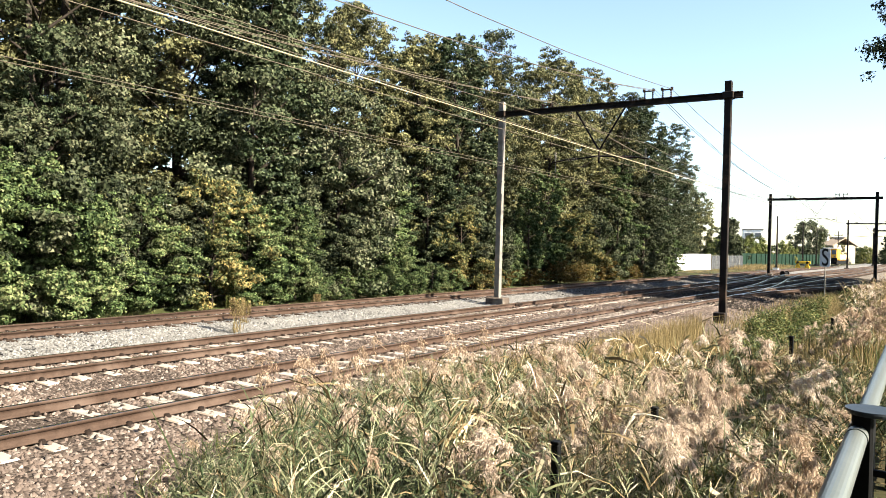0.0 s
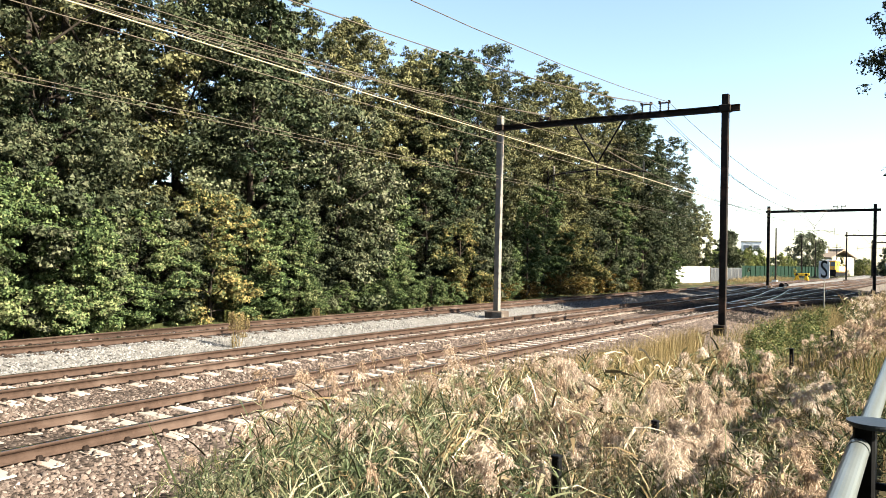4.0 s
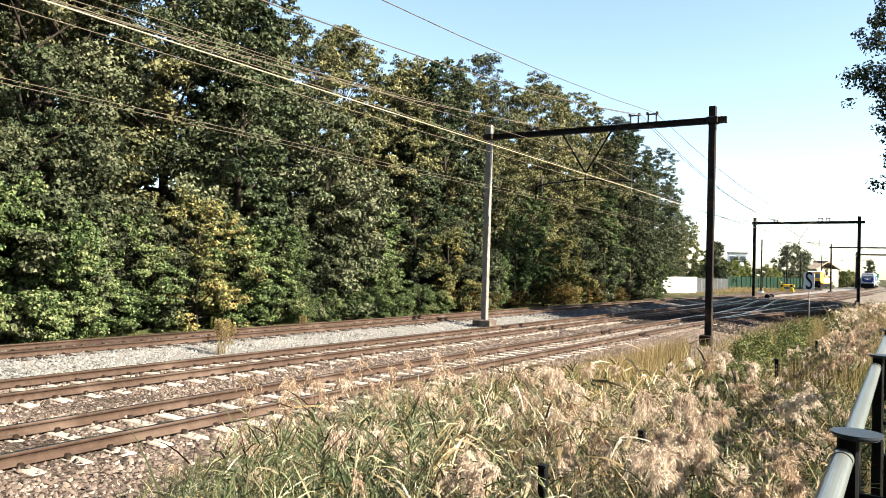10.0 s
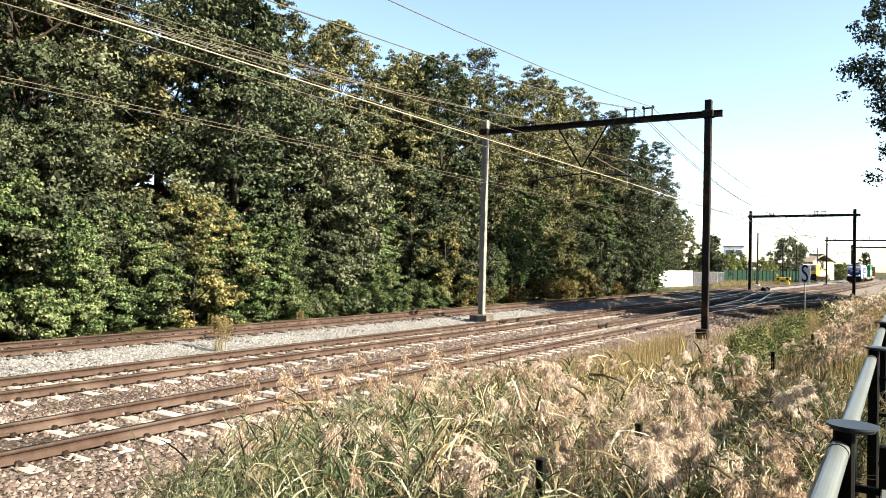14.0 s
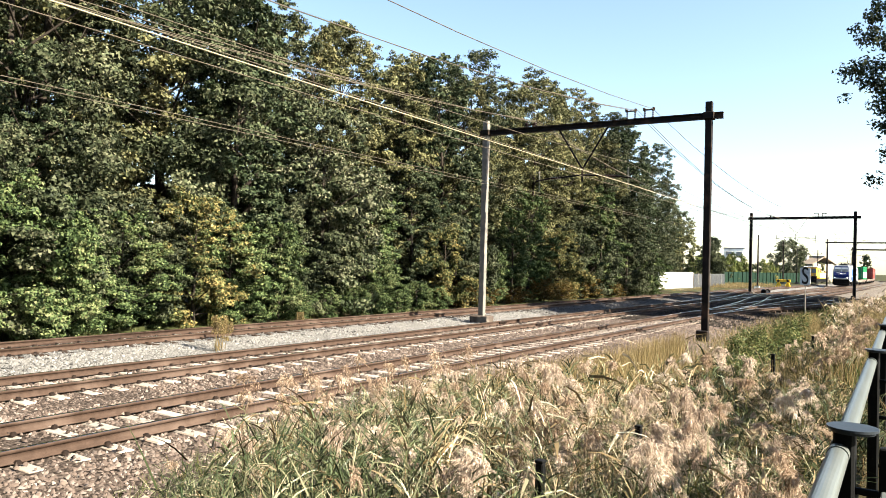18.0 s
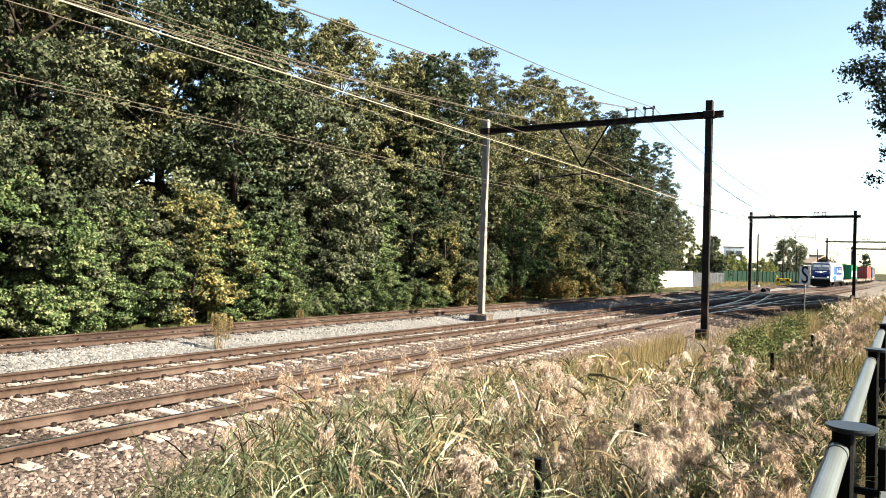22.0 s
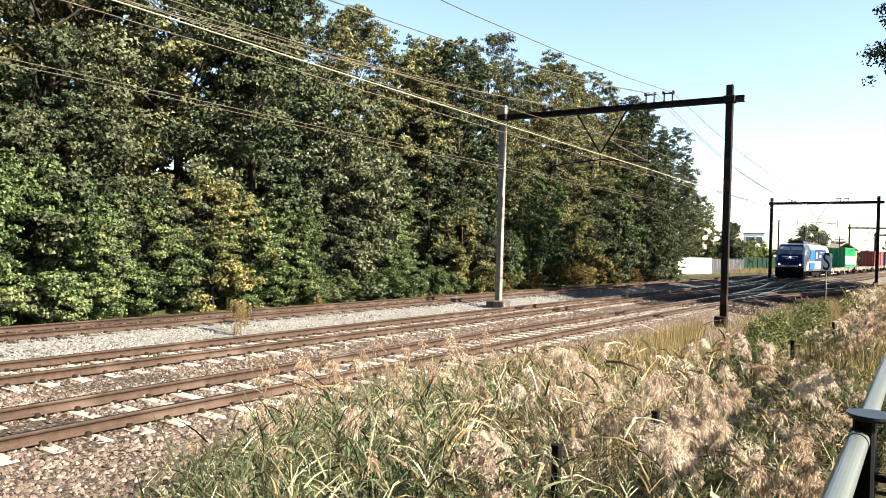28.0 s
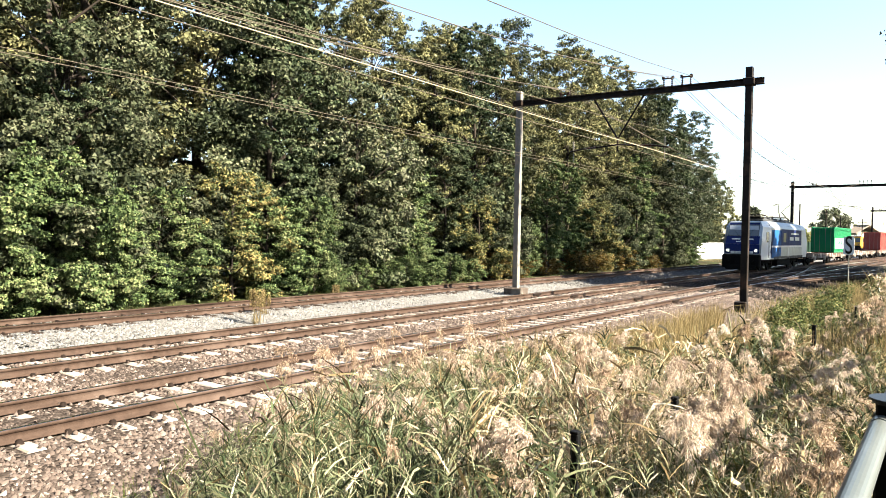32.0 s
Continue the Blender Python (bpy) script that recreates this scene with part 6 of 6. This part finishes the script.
    buffers(t, L - 0.35, 1)
    running_gear(t, 4.3, 0.62, 2.6)
    running_gear(t, L - 4.3, 0.62, 2.6)
    # side graphics, doors, grilles
    for s in (-1, 1):
        x = s * (W + 0.004)
        for nm, y, w, z, h, mat in (("blue_panel", 5.3, 3.3, 2.2, 2.3, TEAL), ("navy_panel", 8.35, 2.7, 2.74, 1.42, NAVY), ("gold_panel", 8.3, 1.0, 2.75, 0.8, GOLDPAINT), ("navy_panel", 12.4, 5.3, 2.74, 1.42, NAVY),
                                    ("white_stripe", 10.0, 13.0, 1.99, 0.15, WHITEGFX), ("white_stripe", 9.7, 0.28, 1.5, 0.8, WHITEGFX), ("skirt_panel", 10.2, 11.4, 1.06, 0.2, LOWGREY),
                                    ("lettering_bar", 11.0, 1.5, 2.66, 0.30, WHITEGFX), ("lettering_bar", 13.3, 1.8, 2.66, 0.30, WHITEGFX), ("lettering_bar", 12.3, 3.4, 3.1, 0.13, SILVER)):
            bm = bmesh.new()
            thick = 0.016 if nm in ("blue_panel", "navy_panel", "skirt_panel") else 0.024
            box(bm, (thick, w, h), (x, y, z), 0.003)
            part(nm, bm, mat, t)
        bm = bmesh.new()
        box(bm, (0.02, 0.42, 1.9), (x, 3.75, 2.3), 0.003, Matrix.Rotation(radians(-24), 4, "X"))
        part("blue_slash", bm, NAVY, t, "slanting navy flash behind the cab door")
        for y in (6.0, 8.0, 10.0, 12.0, 14.0):
            bm = bmesh.new()
            for k in range(6):
                box(bm, (0.03, 1.5, 0.05), (s * (W - 0.03 - 0.02 * k), y, 3.48 + 0.05 * k), 0.005, Matrix.Rotation(0, 4, "Y"))
            part("vent_grille", bm, ROOFGREY, t)
        bm = bmesh.new()
        box(bm, (0.03, 0.62, 0.85), (s * (W - 0.02), 2.35, 2.75), 0.02)
        part("side_window", bm, GLASS, t, "cab side window")
        bm = bmesh.new()
        box(bm, (0.02, 0.7, 2.1), (s * (W - 0.0), 3.05, 2.1), 0.02)
        part("cab_door", bm, WHITEGFX, t, "white cab door")
        for y in (2.62, 3.5):
            bm = bmesh.new()
            rod(bm, (s * (W + 0.04), y, 1.1), (s * (W + 0.04), y, 2.4), 0.016, seg=6)
            part("handle", bm, SOOT, t)
    # roof gear
    bm = bmesh.new()
    box(bm, (1.6, 11.5, 0.22), (0, 9.45, Z1 + 0.08), 0.05)
    for k in range(5):
        box(bm, (1.2, 1.2, 0.16), (0, 5.2 + 2.1 * k, Z1 + 0.25), 0.04)
    part("roof_hatch", bm, LOWGREY, t)
    bm = bmesh.new()
    for k in range(7):
        insulator(bm, (0.55 * (-1) ** k, 4.6 + 1.6 * k, Z1 + 0.1), (0.55 * (-1) ** k, 4.6 + 1.6 * k, Z1 + 0.5), 0.08)
    rod(bm, (0.5, 4.5, Z1 + 0.5), (0.5, 14.4, Z1 + 0.5), 0.025, seg=6)
    part("roof_insulator", bm, CERAMIC, t)
    for y, up in ((14.6, True), (4.2, False)):
        top = 5.95 if up else Z1 + 0.55
        bm = bmesh.new()
        box(bm, (1.2, 1.5, 0.08), (0, y, Z1 + 0.32), 0.02)
        if up:
            rod(bm, (-0.35, y + 0.6, Z1 + 0.35), (-0.12, y - 1.3, Z1 + 1.05), 0.045, seg=8)
            rod(bm, (0.35, y + 0.6, Z1 + 0.35), (0.12, y - 1.3, Z1 + 1.05), 0.045, seg=8)
            rod(bm, (-0.12, y - 1.3, Z1 + 1.05), (-0.5, y + 0.2, top - 0.08), 0.03, seg=8)
            rod(bm, (0.12, y - 1.3, Z1 + 1.05), (0.5, y + 0.2, top - 0.08), 0.03, seg=8)
        else:
            rod(bm, (-0.3, y - 0.9, Z1 + 0.42), (-0.3, y + 0.9, Z1 + 0.45), 0.045, seg=8)
            rod(bm, (0.3, y - 0.9, Z1 + 0.42), (0.3, y + 0.9, Z1 + 0.45), 0.045, seg=8)
        part("pantograph_arm", bm, SOOT, t, "dark pantograph arm")
        bm = bmesh.new()
        for d in (-0.18, 0.18):
            yy = y + 0.2 + d
            rod(bm, (-0.65, yy, top), (0.65, yy, top), 0.025, seg=8)
            rod(bm, (-0.65, yy, top), (-0.95, yy, top - 0.18), 0.02, seg=8)
            rod(bm, (0.65, yy, top), (0.95, yy, top - 0.18), 0.02, seg=8)
        part("contact_strip", bm, SOOT, t)
    return t


def wagon(length):
    """Low container wagon: sills, cross members, bogies; starts at y = 0."""
    t = empty("container_wagon", Matrix(), "low rust-brown container flat wagon with pale sills", "rail wagon", "goods train")
    sill = surface("wagon_sill_paint", (0.09, 0.06, 0.047), (0.16, 0.11, 0.085), 2, 0.7, 0, 0.2, 30, stain=(0.36, 0.31, 0.27), stain_scale=1.1) if "wagon_sill_paint" not in bpy.data.materials else bpy.data.materials["wagon_sill_paint"]
    for s in (-1.1, 1.1):
        bm = bmesh.new()
        box(bm, (0.16, length - 1.0, 0.34), (s, length / 2, 1.0), 0.02)
        box(bm, (0.2, length - 5.0, 0.2), (s, length / 2, 0.78), 0.02)
        part("side_sill", bm, sill, t)
    k = 0.7
    while k < length - 0.5:
        bm = bmesh.new()
        box(bm, (2.2, 0.22, 0.22), (0, k, 1.02), 0.02)
        part("cross_member", bm, sill, t)
        k += 2.0
    for y in np.arange(4.5, length - 4.0, 5.5):
        for s in (-1.16, 1.16):
            bm = bmesh.new()
            box(bm, (0.1, 0.9, 0.45), (s, y, 0.7), 0.02)
            part("brake_box", bm, GALV, t, "pale brake gear box")
    buffers(t, 0.6, -1)
    buffers(t, length - 0.6, 1)
    for y in ((2.4, length / 2, length - 2.4) if length > 22 else (2.4, length - 2.4)):
        running_gear(t, y, 0.46, 1.8, 0.95)
    return t


def paint(name, a, b, stain):
    return surface(name, a, b, 1.2, 0.55, 0.0, 0.05, 25, stain=stain, stain_scale=0.8, stain_at=(0.55, 0.75))


GREENBOX = paint("green_container_paint", (0.02, 0.30, 0.12), (0.04, 0.38, 0.16), (0.02, 0.15, 0.06))
REDBOX = paint("brown_red_container_paint", (0.34, 0.075, 0.062), (0.43, 0.105, 0.086), (0.24, 0.06, 0.05))
# red lightened towards pink: glare of a sunlit side put into the paint
PINKBOX = paint("sunlit_red_container_paint", (0.36, 0.10, 0.085), (0.46, 0.15, 0.12), (0.30, 0.10, 0.08))
BLUEBOX = paint("blue_container_paint", (0.06, 0.10, 0.25), (0.09, 0.15, 0.33), (0.06, 0.08, 0.18))


def container(length, mat, label, band=None):
    """Corrugated freight container, floor at z = 1.18, starts at y = 0."""
    t = empty("freight_container", Matrix(), label, "container", "containers on the train")
    w, z0, h = 1.22, 1.18, 2.98
    bm = bmesh.new()
    box(bm, (2 * w - 0.1, length - 0.1, h - 0.1), (0, length / 2, z0 + h / 2), 0.02)
    part("box", bm, mat, t)
    for s in (-1, 1):
        bm = bmesh.new()
        y = 0.35
        while y < length - 0.3:
            box(bm, (0.045, 0.13, h - 0.3), (s * (w - 0.04), y, z0 + h / 2), 0.012)
            y += 0.27
        tagged(part("side_corrugation", bm, mat, t), kind="stuff")
        for z in (z0 + 0.07, z0 + h - 0.06):
            bm = bmesh.new()
            box(bm, (0.1, length, 0.12), (s * (w - 0.05), length / 2, z), 0.01)
            part("side_rail", bm, mat, t)
        if band:
            bm = bmesh.new()
            box(bm, (0.012, length * 0.9, 1.25), (s * (w + 0.004), length * 0.5, z0 + h * 0.36), 0.002)
            panel = part("marking_panel", bm, WHITEGFX, t, "plain white marking panel")
            for k in range(4):
                bm = bmesh.new()
                box(bm, (0.012, length * 0.1, 0.5), (s * (w + 0.014), length * (0.26 + 0.16 * k), z0 + h * 0.38), 0.002)
                part("lettering_bar", bm, mat, panel)
    for y in (0.05, length - 0.05):
        for s in (-1, 1):
            bm = bmesh.new()
            box(bm, (0.14, 0.12, h), (s * (w - 0.07), y, z0 + h / 2), 0.01)
            part("corner_post", bm, mat, t)
    for s in (-0.58, 0.58):
        bm = bmesh.new()
        box(bm, (1.08, 0.04, h - 0.25), (s, 0.02, z0 + h / 2), 0.01)
        part("end_door", bm, mat, t)
    for x in (-0.85, -0.3, 0.3, 0.85):
        bm = bmesh.new()
        rod(bm, (x, -0.02, z0 + 0.1), (x, -0.02, z0 + h - 0.1), 0.02, seg=6)
        part("lock_rod", bm, GALV, t)
    return t


# things of the train with the distance of their front end behind the nose
LOCO = locomotive()
WAGONS = [(wagon(26.4), 19.4 + 27.0 * k) for k in range(5)]
BOXES = [(container(12.19, GREENBOX, "green corrugated container with a white marking panel", True), 34.8),
         (container(12.19, REDBOX, "red corrugated steel container"), 77.0),
         (container(6.06, PINKBOX, "pinkish red corrugated steel container"), 90.2),
         (container(6.06, BLUEBOX, "blue corrugated steel container"), 103.0),
         (container(12.19, GREENBOX, "plain green corrugated container"), 110.0),
         (container(6.06, PINKBOX, "short pinkish red steel container"), 124.0),
         (container(12.19, REDBOX, "dark red container at the rear"), 131.0)]
TRAIN = [(LOCO, 0.0, 18.9)] + [(w, o, 26.4) for w, o in WAGONS] + [(b, o, b.children[0].dimensions[1]) for b, o in BOXES]


def nose_y(t):
    """Where the nose of the train is at t seconds: it comes on at an even pace."""
    return 57.7 + 6.93 * (32.0 - t)


def rail_point(s, t):
    y = nose_y(t) + s
    return Vector((mid_x(min(y, 330)), y, 0.0))


def motions():
    """The goods train rolls along the middle track; the reeds sway."""
    for thing, off, length in TRAIN:
        rows_ = []
        for k in range(0, 33):
            a, b = rail_point(off, k), rail_point(off + length, k)
            d = b - a
            rows_.append((float(k), pose(a.x, a.y, 0.0, 0, 0, -math.degrees(math.atan2(d.x, d.y)))))
        walk(thing, rows_)
    # reeds rock gently in the wind
    for ob, (x, y, z, turn, _, _), phase, pace in STANDS:
        rows_ = []
        for k in range(0, 65):
            a = 0.5 * k * pace + phase
            gust = 0.6 + 0.4 * math.sin(0.35 * k + phase)
            rows_.append((0.5 * k, pose(x, y, z, 1.8 * gust * math.sin(a), 2.6 * gust * math.sin(0.8 * a + 1.0), turn)))
        walk(ob, rows_)


motions()
